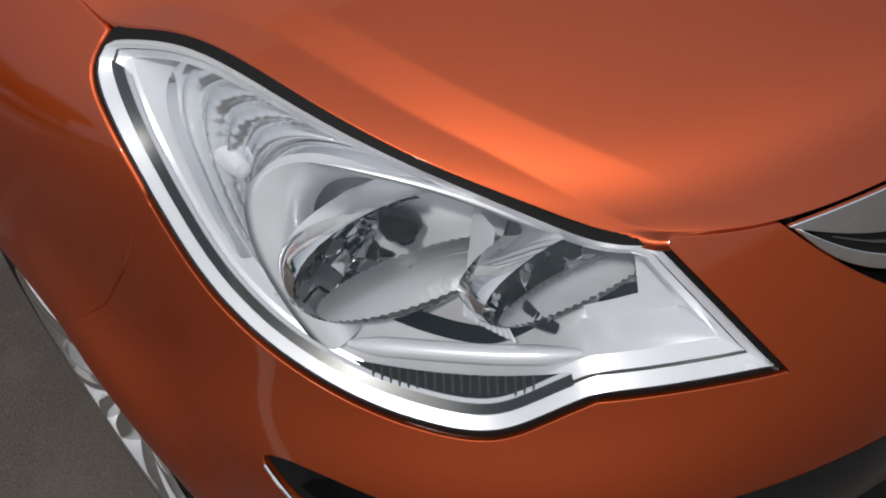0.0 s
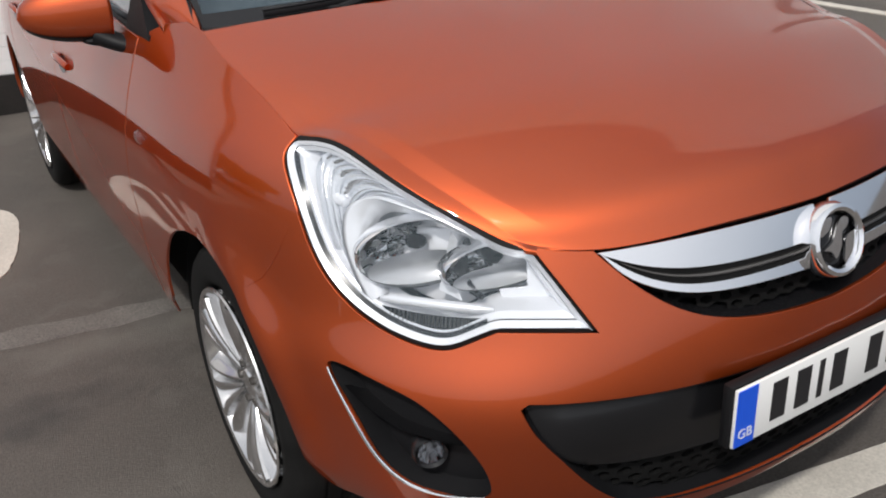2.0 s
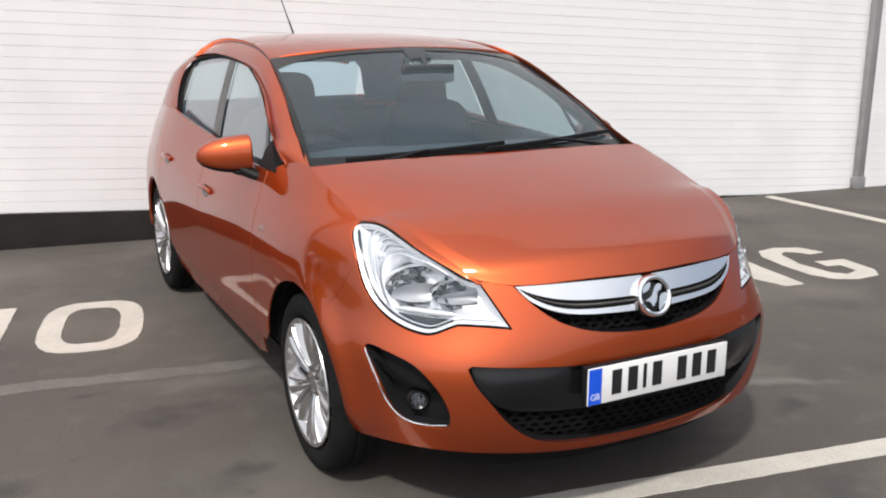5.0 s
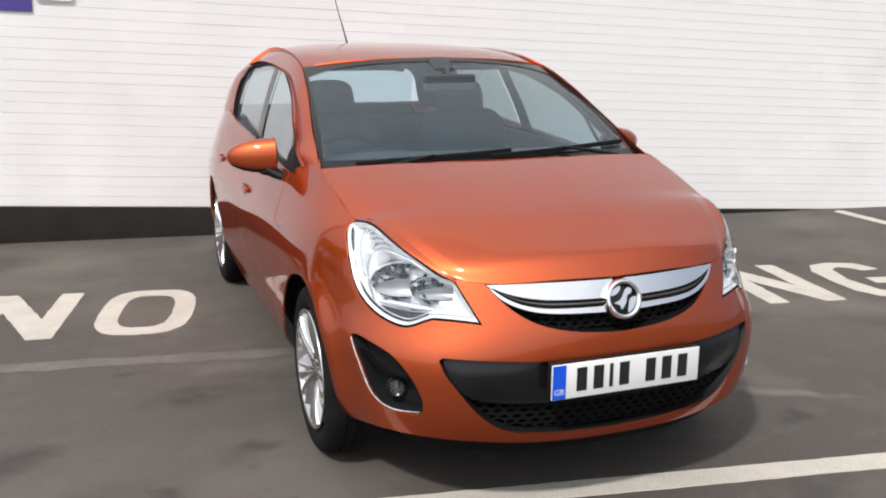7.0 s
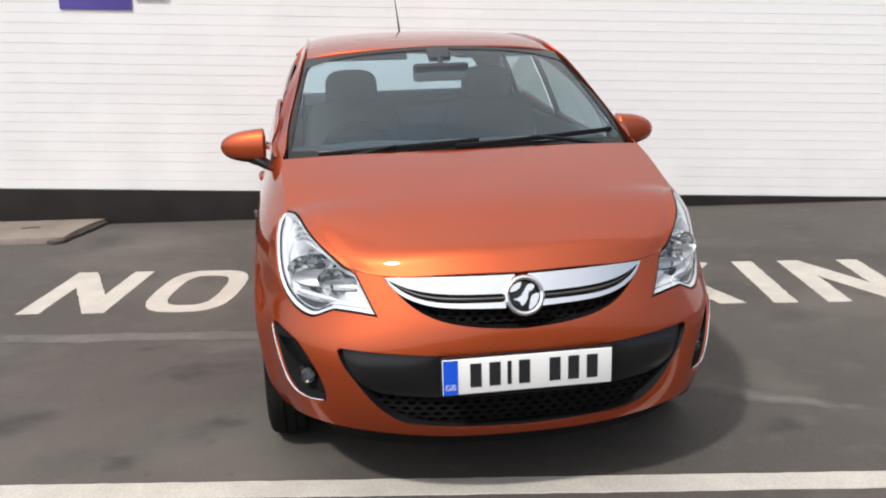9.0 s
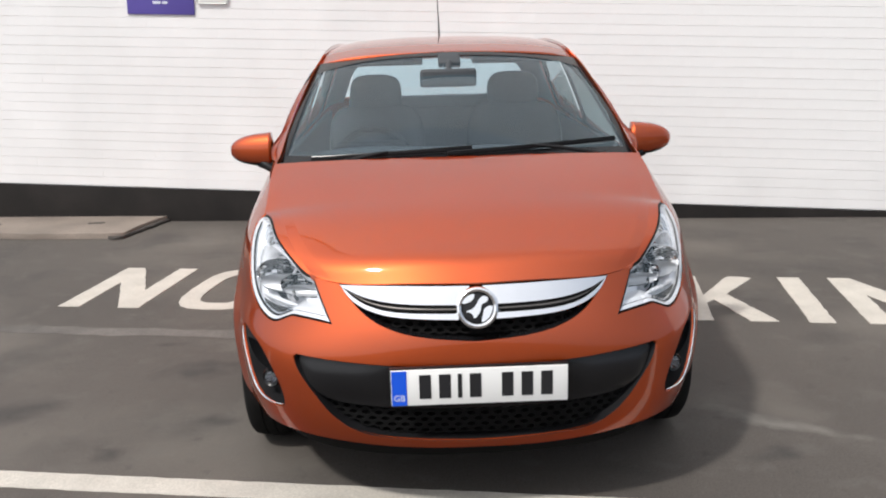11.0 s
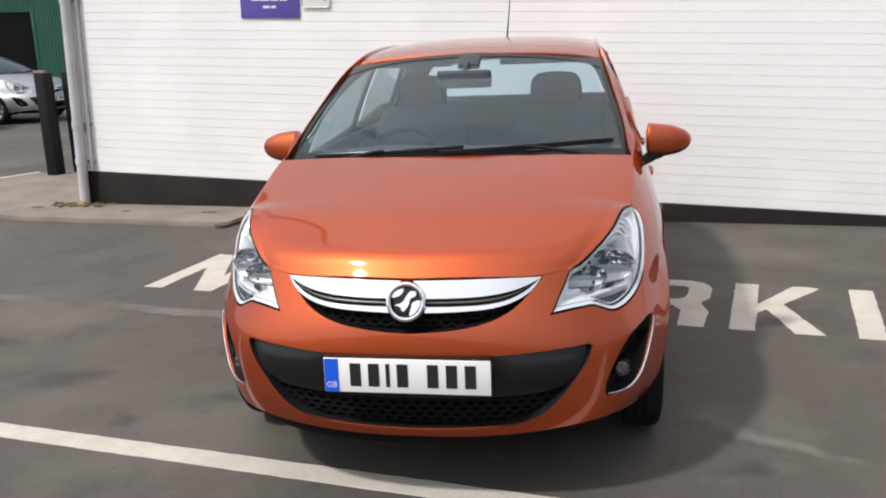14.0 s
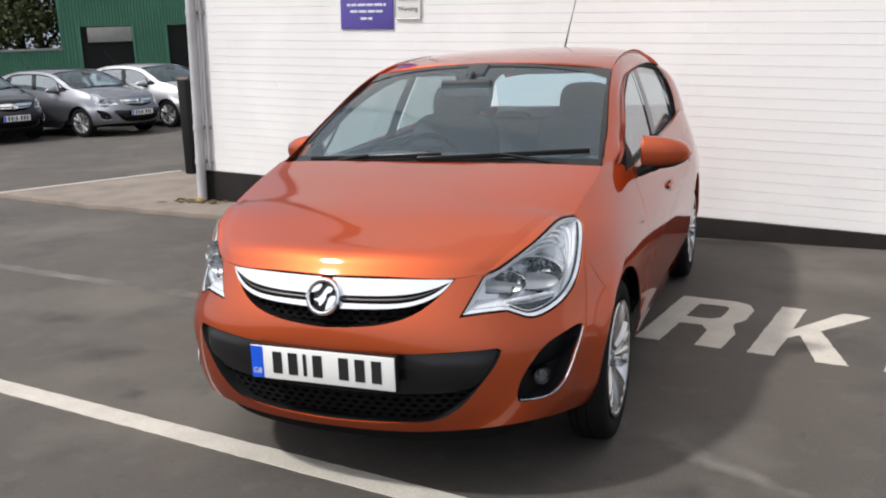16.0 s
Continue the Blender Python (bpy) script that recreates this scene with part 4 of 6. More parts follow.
def fog_lamp(car, sg):
    loop = path(FOG, 90, closed=True)
    pocket = trimmed("fog_lamp", inset(loop, -.004), BLACK, car, side=sg, out=-0.05, step=0.025, depth=0, label="round fog lamp in a black recess with chrome edge")
    ribbon("recess", inset(loop, -.003), -0.005, inset(loop, .006), -0.05, BLACK, pocket, sg)
    edge = path([(.928, .560), (.884, .497), (.838, .417), (.785, .375), (.72, .366), (.645, .374)], 50)
    q = body(edge[:, 0], edge[:, 1], 0.0005) * [sg, 1, 1]
    part("chrome_edge", tube_bm(q, [.0020 + .0013 * math.sin(math.pi * i / 49) for i in range(50)], 8), CHROME, pocket, "curved chrome strip")
    c = body(.745, .43, -.03)[0] * [sg, 1, 1]
    m = Matrix.Translation(c) @ Matrix.Rotation(radians(22 * sg), 4, "Z") @ Matrix.Scale(.66, 4)
    part("reflector", lathe_bm([(.004, .035), (.016, .03), (.028, .012), (.033, -.002)], 12, m), MIRROR, pocket, smooth=False)
    part("bezel", lathe_bm([(.033, -.002), (.042, -.009), (.048, .0), (.050, .03)], 32, m), GLOSSBLACK, pocket)
    part("lens", lathe_bm([(0, -.010), (.016, -.009), (.028, -.006), (.034, -.002)], 32, m), SMOKE, pocket)
    part("bulb", lathe_bm([(0, .0), (.007, .002), (.009, .01), (.009, .03)], 16, m), SATIN, pocket)
    # sloping shelf over the lamp
    fin = path([(.90, .53), (.82, .49), (.74, .475), (.68, .47)], 20)
    q0, q1 = body(fin[:, 0], fin[:, 1], -.012), body(fin[:, 0], fin[:, 1] - .012, -.05)
    grid_object("fin", np.stack([q0, (q0 + q1) / 2 - [0, 0, .003], q1]) * [sg, 1, 1], GLOSSBLACK, pocket)
    return pocket


def dish(name, s, z, out, rx, rz, depth, yaw, pitch, sg, parent, mat, label=""):
    """A shallow lamp bowl, oval, opening forwards; its mouth is at that depth under the skin."""
    c = body(s, z, out)[0] * [sg, 1, 1]
    m = Matrix.Translation(c) @ Matrix.Rotation(radians(yaw * sg), 4, "Z") @ Matrix.Rotation(radians(pitch), 4, "X") @ Matrix.Diagonal((rx, 1, rz, 1))
    prof = [(t, depth * (1 - t * t) + .007) for t in np.linspace(0.12, 1, 14)]
    ob = part(name, lathe_bm(prof, 40, m), mat, parent, label, angle=60)
    # stepped facets pressed into the bowl, each with a tilt of its own
    rng = random.Random(int(s * 1000))
    bm = bmesh.new()
    ts = np.linspace(.14, 1, 6)
    for t0, t1 in zip(ts, ts[1:]):
        k = 22
        for j in range(k):
            kr, ka = rng.uniform(-.0045, .0045), rng.uniform(-.0045, .0045)
            vs = []
            for t, w, a, q in ((t0, -1, j, -1), (t1, 1, j, -1), (t1, 1, j + 1, 1), (t0, -1, j + 1, 1)):
                an = a * math.tau / k
                vs.append(bm.verts.new((t * math.cos(an), depth * (1 - t * t) + kr * w + ka * q, t * math.sin(an))))
            bm.faces.new(vs)
    bmesh.ops.transform(bm, matrix=m, verts=bm.verts)
    part("facets", bm, mat, ob, smooth=False)
    return ob, m


def headlight(car, sg):
    seat, rim, groove = inset(LAMP, .0070), inset(LAMP, .0150), inset(LAMP, .0163)
    h = trimmed("headlight", inset(LAMP, .03), SATIN, car, side=sg, out=-0.085, step=0.025, depth=0, label="clear headlight with chrome reflectors and black seal")
    ribbon("seal", inset(LAMP, -.001), -0.006, seat, -0.002, SEAL, h, sg, "black rubber seal", rows=3)
    ribbon("bezel", seat, -0.003, rim, -0.010, SATIN, h, sg, "pale silver bezel", rows=4)
    ribbon("groove", rim, -0.011, groove, -0.016, DISC, h, sg, rows=2)
    ribbon("inner_rim", groove, -0.012, inset(LAMP, .024), -0.020, SATIN, h, sg, rows=4)
    ribbon("inner_wall", inset(LAMP, .024), -0.020, inset(LAMP, .034), -0.060, SATIN, h, sg, rows=5)
    # dark slot and bright bead that follow the outer and lower rim only
    def lower_run(d):
        q = inset(LAMP, d)
        a, b = path(LAMP_SIDE, 80), np.vstack([path(LAMP_TOP, 80), path(LAMP_LOW, 20), path(LAMP_NOSE, 20)])
        far = lambda r: np.min(np.hypot(q[:, None, 0] - r[None, :, 0], q[:, None, 1] - r[None, :, 1]), axis=1)
        on = far(a) < far(b) - .004
        runs = []
        for k in np.flatnonzero(on & ~np.roll(on, 1)):
            ahead = np.roll(on, -int(k))
            runs.append((int(np.argmin(ahead)), int(k)))
        length, k = max(runs)
        q = np.roll(q, -k, axis=0)[:length]
        e = np.concatenate([[0], np.cumsum(np.hypot(*np.diff(q, axis=0).T))])
        t = np.linspace(0, e[-1], 120)
        return np.column_stack([np.interp(t, e, q[:, 0]), np.interp(t, e, q[:, 1])])

    def run_band(name, d0, o0, d1, o1, mat):
        a, b = lower_run(d0), lower_run(d1)
        A, B = body(a[:, 0], a[:, 1], o0), body(b[:, 0], b[:, 1], o1)
        grid_object(name, np.stack([A, (A + B) / 2, B]) * [sg, 1, 1], mat, h, flip=sg > 0)
    run_band("rim_slot", .0150, -.0085, .0205, -.0145, GLOSSBLACK)
    run_band("rim_bead", .0205, -.0135, .0235, -.0150, CHROME)
    trimmed("lens", inset(LAMP, .010), LENS, h, side=sg, out=0.0015, step=0.02, depth=0.006, label="clear plastic lens")
    # fluted indicator bowl in the upper wing of the lamp, curling round the brow
    ind = path([(1.023, .880), (1.036, .872), (1.034, .858), (1.021, .837), (1.002, .81), (.978, .767), (.952, .737), (.922, .714), (.916, .724), (.935, .756), (.946, .788), (.940, .814), (.910, .832), (.841, .829), (.781, .818), (.727, .803), (.745, .815), (.801, .839), (.865, .861), (.935, .877), (.989, .884)], 130, closed=True)
    ribbon("indicator_rim", inset(ind, -.003), -0.024, inset(ind, .001), -0.038, CHROME, h, sg, rows=3)
    near = path([(.922, .716), (.935, .756), (.946, .788), (.940, .814), (.910, .832), (.841, .829), (.781, .818), (.727, .803)], 90)
    far = path([(.926, .712), (.952, .737), (.978, .767), (1.002, .81), (1.021, .837), (1.034, .858), (1.036, .872), (1.023, .880), (.989, .884), (.935, .877), (.865, .861), (.801, .839), (.74, .812)], 90)
    # concentric flutes, each cut across by fine serrations
    f, t = np.meshgrid(np.linspace(0, 1, 64), np.linspace(0, 1, 90), indexing="ij")
    Q = near[None] + (far - near)[None] * f[..., None]
    deep = -.052 + .016 * f + .0075 * np.abs(np.sin(f * math.pi * 4)) + .0007 * np.sin(t * math.tau * 34) * np.sin(f * math.pi) + .010 * np.sin(t * math.pi) * (1 - f)
    grid_object("indicator_reflector", body(Q[..., 0].ravel(), Q[..., 1].ravel(), deep.ravel()).reshape(64, 90, 3) * [sg, 1, 1], FLUTED, h, "fluted chrome indicator bowl", flip=sg < 0)
    c = body(.972, .815, -.035)[0] * [sg, 1, 1]
    part("indicator_bulb", lathe_bm([(0, -.02), (.007, -.017), (.009, -.005), (.009, .02)], 16, Matrix.Translation(c)), SATIN, h)
    # broad silver brow that sweeps over the two bowls
    n = 90
    hi = path([(.872, .668), (.914, .719), (.938, .76), (.944, .791), (.937, .814), (.908, .830), (.841, .827), (.781, .816), (.724, .801), (.657, .781), (.585, .763), (.545, .745), (.505, .69)], n)
    lo = path([(.852, .676), (.886, .724), (.900, .756), (.899, .78), (.882, .798), (.841, .802), (.781, .795), (.714, .779), (.658, .767), (.597, .757), (.548, .738), (.522, .69)], n)
    A, B, C = body(hi[:, 0], hi[:, 1], -.055), body(hi[:, 0], hi[:, 1], -.016), body(lo[:, 0], lo[:, 1], -.050)
    rows = [A] + [B + (C - B) * t + np.array([0, -.010, .010]) * math.sin(math.pi * t) for t in np.linspace(0, 1, 9)]
    grid_object("brow", np.stack(rows) * [sg, 1, 1], SATIN, h, "silver brow round the reflectors", flip=sg > 0)

    def bowl_set(name, s, z, out, rx, rz, depth, yaw, label):
        b, m = dish(name, s, z, out, rx, rz, depth, yaw, -4, sg, h, MIRROR, label)
        part("rim", lathe_bm([(.98, .002), (1.02, -.003), (1.06, .003), (1.07, .03)], 40, m), CHROME, h)
        # oval ribbed dish in the lower half of the bowl
        rr = []
        for t in np.linspace(.02, 1, 12):
            rr.append([(t * .88 * math.cos(a), .016 * (1 - t * t) + .0012 * math.cos(a * 60) * t - .002, -.40 + .50 * t * math.sin(a)) for a in np.linspace(0, math.tau, 121)])
        P = np.array(rr).reshape(-1, 3)
        M = np.array(m)
        P = (P @ M[:3, :3].T + M[:3, 3]).reshape(12, 121, 3)
        grid_object("lower_dish", P, DISH, h, "ribbed grey oval dish", flip=sg < 0)
        part("bulb", lathe_bm([(0, .004), (.07, .006), (.11, .018), (.11, .05)], 20, m @ Matrix.Translation((.0, 0, .18))), GLOSSBLACK, h)
        bm = lathe_bm([(.10, .0), (.17, .006), (.19, .02), (.15, .03)], 20, m @ Matrix.Translation((.02, .012, .20)))
        part("bulb_shield", bm, GLOSSBLACK, h)
    bowl_set("main_reflector", .798, .745, -.045, .096, .056, .055, 20, "round chrome reflector")
    bowl_set("dip_reflector", .622, .737, -.040, .086, .038, .045, 14, "smaller chrome reflector")
    part("divider", tube_bm(body(*path([(.690, .778), (.697, .745), (.684, .712), (.650, .692)], 16).T, -.036) * [sg, 1, 1], [.004 + .005 * math.sin(math.pi * (i + .5) / 16) for i in range(16)], 8), GLOSSBLACK, h, "black crescent between the bowls")
    # pale fluted wedge between the two bowls, wider at its foot
    wl, wr = path([(.735, .782), (.742, .740), (.750, .692)], 24), path([(.708, .778), (.712, .740), (.690, .690)], 24)
    f, t = np.meshgrid(np.linspace(0, 1, 40), np.linspace(0, 1, 24), indexing="ij")
    Q = wl[None] + (wr - wl)[None] * f[..., None]
    dep = -.052 + .026 * f + .0016 * np.abs(np.sin(f * math.pi * 9)) * t
    grid_object("fluted_wedge", body(Q[..., 0].ravel(), Q[..., 1].ravel(), dep.ravel()).reshape(40, 24, 3) * [sg, 1, 1], SATIN, h, "pale fluted wedge", flip=sg > 0)
    # lower light strip and the dark tray below it
    st = path([(.852, .680), (.80, .682), (.72, .682), (.628, .682)], 30)
    part("light_strip", tube_bm(body(st[:, 0], st[:, 1], -.022) * [sg, 1, 1], [.0085 * min(1, (k + 1) / 6, (30 - k) / 6) ** .5 for k in range(30)], 10), SATIN, h, "silver horizontal light strip")
    tray = np.array(list(path([(.845, .672), (.74, .669), (.645, .672)], 12)) + list(path([(.645, .672), (.664, .658), (.71, .6485), (.77, .6490), (.825, .660), (.845, .672)], 16))[1:-1])
    trimmed("tray", tray, GLOSSBLACK, h, side=sg, out=-.015, step=.012, depth=0)
    for q in np.linspace(.675, .825, 19):
        part("tray_rib", tube_bm(body(np.full(5, q), np.linspace(.6535, .669, 5), -.0145) * [sg, 1, 1], .0011, 5), DISC, h)
    plate = np.array([(.56, .745), (.53, .735), (.495, .68), (.49, .672), (.61, .675), (.62, .70), (.56, .705)])
    trimmed("inner_plate", plate, SATIN, h, side=sg, out=-.05, step=.02, depth=0)
    return h


def bonnet(car):
    f = path(BONNET_FRONT, 40)
    F = body(f[:, 0], f[:, 1] + .003)
    sd = np.vstack([path(LAMP_TOP, 36), path(SHUT, 34)[1:]])
    S = body(sd[:, 0], sd[:, 1] + .003)
    M = path([(0, F[0, 1], F[0, 2]), (0, F[0, 1] + .018, F[0, 2] + .024), (0, .125, .833), (0, .21, .868), (0, .36, .918), (0, .55, .962), (0, .75, 1.002), (0, .93, 1.033)], 70)
    e = S[-1]
    u = np.linspace(0, 1, 40)
    R = np.column_stack([u * e[0], .93 + (e[1] - .93) * u ** 2, 1.033 + (e[2] - 1.033) * u ** 3])
    def resample(q, t):
        d = np.concatenate([[0], np.cumsum(np.linalg.norm(np.diff(q, axis=0), axis=1))])
        return np.column_stack([np.interp(t * d[-1], d, q[:, i]) for i in range(3)])
    us = np.concatenate([np.linspace(0, .74, 22), np.linspace(.75, 1, 104)])
    vs = np.linspace(0, 1, 120)
    F, R, S, M = resample(F, us), resample(R, us), resample(S, vs), resample(M, vs)
    for _ in range(14):
        S[1:-1] = .25 * S[:-2] + .5 * S[1:-1] + .25 * S[2:]
    u, v = us[:, None, None], vs[None, :, None]
    w = np.concatenate([u, .5 * u ** 2 + .5 * u ** 7, .42 * u ** 2 + .58 * u ** 6], axis=2)
    P = (1 - v) * F[:, None] + v * R[:, None] + (1 - w) * M[None] + w * S[None] - ((1 - v) * (1 - w) * M[0] + v * (1 - w) * M[-1] + (1 - v) * w * S[0] + v * w * S[-1])
    # shallow pressed facet that runs back from the lamp's inner corner
    U, V = u[..., 0], v[..., 0]
    u1 = np.interp(V, [0, .1, .2, .35, .55, 1], [.845, .856, .863, .878, .90, .93])
    u2 = np.interp(V, [0, .1, .2, .35, .55, 1], [.962, .946, .936, .938, .95, .97])
    soft = lambda q: np.sqrt(q * q + .0028 ** 2) * .5 + q * .5
    fall = (soft(U - u1) - soft(U - u2)) / (u2 - u1) - np.interp(V, [0, .10, .22], [1, 1, .55]) * soft(U - u2) / (1 - u2)
    P[..., 2] -= .0050 * fall * np.clip(V / .05, 0, 1) * np.clip((.72 - V) / .36, 0, 1)
    full = np.concatenate([P[::-1] * [-1, 1, 1], P[1:]], axis=0)
    return grid_object("bonnet", full, PAINT, car, thick=.014, label="smooth curved orange bonnet")


def wing(car, sg):
    lamp_up = list(path(LAMP_SIDE, 60))
    k = int(np.argmin([abs(p[0] - 1.03) + abs(p[1] - .795) * (p[1] > .7) for p in lamp_up]))
    loop = lamp_up[:k + 1][::-1] + list(path(SHUT, 24))[1:] + [(1.60, 1.022), (1.70, 1.008), (1.80, .975), (1.838, .958), (1.838, .60), (1.82, .34), (1.745, .345)] \
        + arc(ARCH_S, ARCH_Z, ARCH_R, 12, 121, 40) + [(1.112, .663), (1.074, .717)]
    w = trimmed("front_wing", np.array(loop), PAINT, car, side=sg, step=.02, depth=.006, roll=.003)
    c = body(1.72, .772, .002)[0] * [sg, 1, 1]
    part("side_repeater", lathe_bm([(0, -.008), (.012, -.007), (.018, -.002), (.019, .004)], 20, Matrix.Translation(c) @ Matrix.Rotation(radians(90 * sg), 4, "Z") @ Matrix.Diagonal((1.3, 1, .8, 1))), LENS, w, "small oval clear repeater")
    return w


BELT = [(1.80, .958), (2.2, .978), (2.62, 1.0), (2.85, 1.014), (3.2, 1.037), (3.45, 1.06)]


def doors(car, sg):
    belt = spline([b[0] for b in BELT], [b[1] for b in BELT])
    for s0, s1, cut in ((1.846, 2.712, False), (2.720, 3.62, True)):
        top = [(s, float(belt(s)[0])) for s in np.linspace(s0, s1, 16)]
        if cut:
            loop = [(s0, .335)] + top + [(3.60, .80)] + arc(ARCH2_S, ARCH_Z, ARCH_R + .03, 132, 178, 14)
        else:
            loop = [(s0 - .015, .335), (s0, .60)] + top + [(s1, .6), (s1, .335)]
        d = trimmed("rear_door" if cut else "front_door", np.array(loop), PAINT, car, side=sg, step=.03, depth=.02, roll=.003)
        hs, hz = (3.42, .828) if cut else (2.58, .788)
        q = path([(hs - .095, hz - .002), (hs - .05, hz + .006), (hs, hz + .008), (hs + .06, hz + .006), (hs + .095, hz)], 24)
        o = .003 + .011 * np.sin(np.linspace(0, math.pi, 24)) ** .6
        pts = np.vstack([body(q[i, 0], q[i, 1], o[i]) for i in range(24)]) * [sg, 1, 1]
        part("handle", tube_bm(pts, .010, 10), PAINT, d, "body coloured grab handle")
        # flat black oval on the skin, paints the shade of the handle's recess
        cup = oval(.10, .05, hs, hz - .008, 30)
        trimmed("handle_cup", cup, GLOSSBLACK, d, side=sg, out=.0015, step=.02, depth=0)
    sill = [(1.845, .333), (3.50, .327), (3.47, .24), (3.2, .205), (2.02, .205), (1.90, .235)]
    trimmed("sill", np.array(sill), PAINT, car, side=sg, step=.05, depth=.006, out=-.008)


def rear_body(car):
    for sg in (1, -1):
        loop = [(3.628, 1.058), (3.9, 1.06), (4.4, 1.055), (4.75, 1.045), (5.19, 1.04), (5.19, .30), (4.5, .30)] + [(4.22, .31)] + arc(ARCH2_S, ARCH_Z, ARCH_R, 0, 133, 40) + [(3.61, .80)]
        trimmed("rear_quarter", np.array(loop), PAINT, car, side=sg, step=.04, depth=.015)
        q = body(*np.array(arc(ARCH2_S, ARCH_Z, ARCH_R - .004, 12, 130, 36)).T, -.012) * [sg, 1, 1]
        part("arch_lip", tube_bm(q, .005, 8), PAINT, car)


# glass house: curves of one side
def curve3(points, n):
    return path(points, n)


PILLAR_IN = [(.702, .985, .985), (.686, 1.09, 1.030), (.674, 1.224, 1.092), (.645, 1.41, 1.187), (.616, 1.602, 1.279), (.597, 1.75, 1.334), (.587, 1.83, 1.356), (.577, 1.98, 1.387), (.567, 2.2, 1.410), (.557, 2.5, 1.421), (.550, 2.7, 1.418), (.544, 2.87, 1.409), (.536, 3.03, 1.395)]
WINDOW_TOP = [(1.296, 1.054), (1.35, 1.076), (1.465, 1.131), (1.633, 1.219), (1.783, 1.269), (1.978, 1.316), (2.206, 1.338), (2.51, 1.353), (2.785, 1.347), (3.03, 1.324), (3.11, 1.298), (3.16, 1.250)]


def side_x(z):
    """Half width of the side windows' surface at a height."""
    return .747 - .365 * (z - 1.0) - .009 * ((z - 1.17) / .18) ** 2


PILLAR_OUT = [(.724, 1.165, .985), (.733, 1.205, 1.022), (.737, 1.27, 1.050)] + [(side_x(z) + .003, y, z) for y, z in WINDOW_TOP[1:10]]


def frame_rows(n=96):
    """Rows across the pillar and roof rail, from the screen and roof edge to the side window."""
    A, B = curve3(PILLAR_IN, n), curve3(PILLAR_OUT, n)
    nrm = np.cross(np.gradient(A, axis=0), B - A)
    nrm /= np.linalg.norm(nrm, axis=1)[:, None]
    nrm *= np.sign(nrm[:, 2:3] + 1e-9)
    lift = np.interp(np.arange(n) / n, [0, .12, .4, .6, 1], [.002, .008, .009, .007, .007])[:, None]
    return np.stack([A + (B - A) * t + nrm * lift * (math.sin(math.pi * t ** 1.1) if 0 < t < 1 else 0) for t in np.linspace(0, 1, 16)]), nrm


def side_frame(car, sg):
    P, nrm = frame_rows()
    ob = grid_object("side_frame", P * [sg, 1, 1], PAINT, car, thick=.016, flip=sg > 0, label="orange windscreen pillar and roof rail")
    k = int(np.argmin(np.abs(P[0, :, 1] - 1.84)))
    part("roof_moulding", tube_bm((P[1, k:] - nrm[k:] * .001) * [sg, 1, 1], .0032, 6), GLOSSBLACK, ob, "thin black roof moulding")
    grid_object("pillar_trim", (P - nrm[None] * .03)[2:] * [sg, 1, 1], TRIM, ob, "grey inner pillar trim")
    # broad rear pillar behind the side window, turning in towards the tailgate
    front = np.vstack([path([(.745, 3.035, 1.022), (.724, 3.115, 1.093), (.694, 3.165, 1.183), (.657, 3.15, 1.272), (P[-1, -1, 0], P[-1, -1, 1], P[-1, -1, 2])], 20), P[::-1, -1][1:]])
    n = len(front)
    back = path([(.672, 3.75, 1.045), (.625, 3.69, 1.15), (.570, 3.60, 1.26), (.480, 3.53, 1.318)], n)
    m = 16
    low = path([front[0], (.752, 3.2, 1.032), (.745, 3.4, 1.040), (.718, 3.6, 1.044), back[0]], m)
    high = path([front[-1], (.520, 3.2, 1.375), (.502, 3.38, 1.346), back[-1]], m)
    v, u = np.linspace(0, 1, n)[:, None, None], np.linspace(0, 1, m)[None, :, None]
    Q = (1 - u) * front[:, None] + u * back[:, None] + (1 - v) * low[None] + v * high[None] - ((1 - u) * (1 - v) * front[0] + u * (1 - v) * back[0] + (1 - u) * v * front[-1] + u * v * back[-1])
    out = np.array([1, .25, .35])
    Q = Q + out * .013 * np.sin(np.pi * u) ** .7 * np.sin(np.pi * np.clip(v, 0, 1)) ** .7
    grid_object("rear_pillar", Q * [sg, 1, 1], PAINT, car, flip=sg < 0)
    grid_object("rear_pillar_trim", (Q - [.03, 0, .02]) * [sg, 1, 1], TRIM, car, "grey inner pillar trim")
    return ob


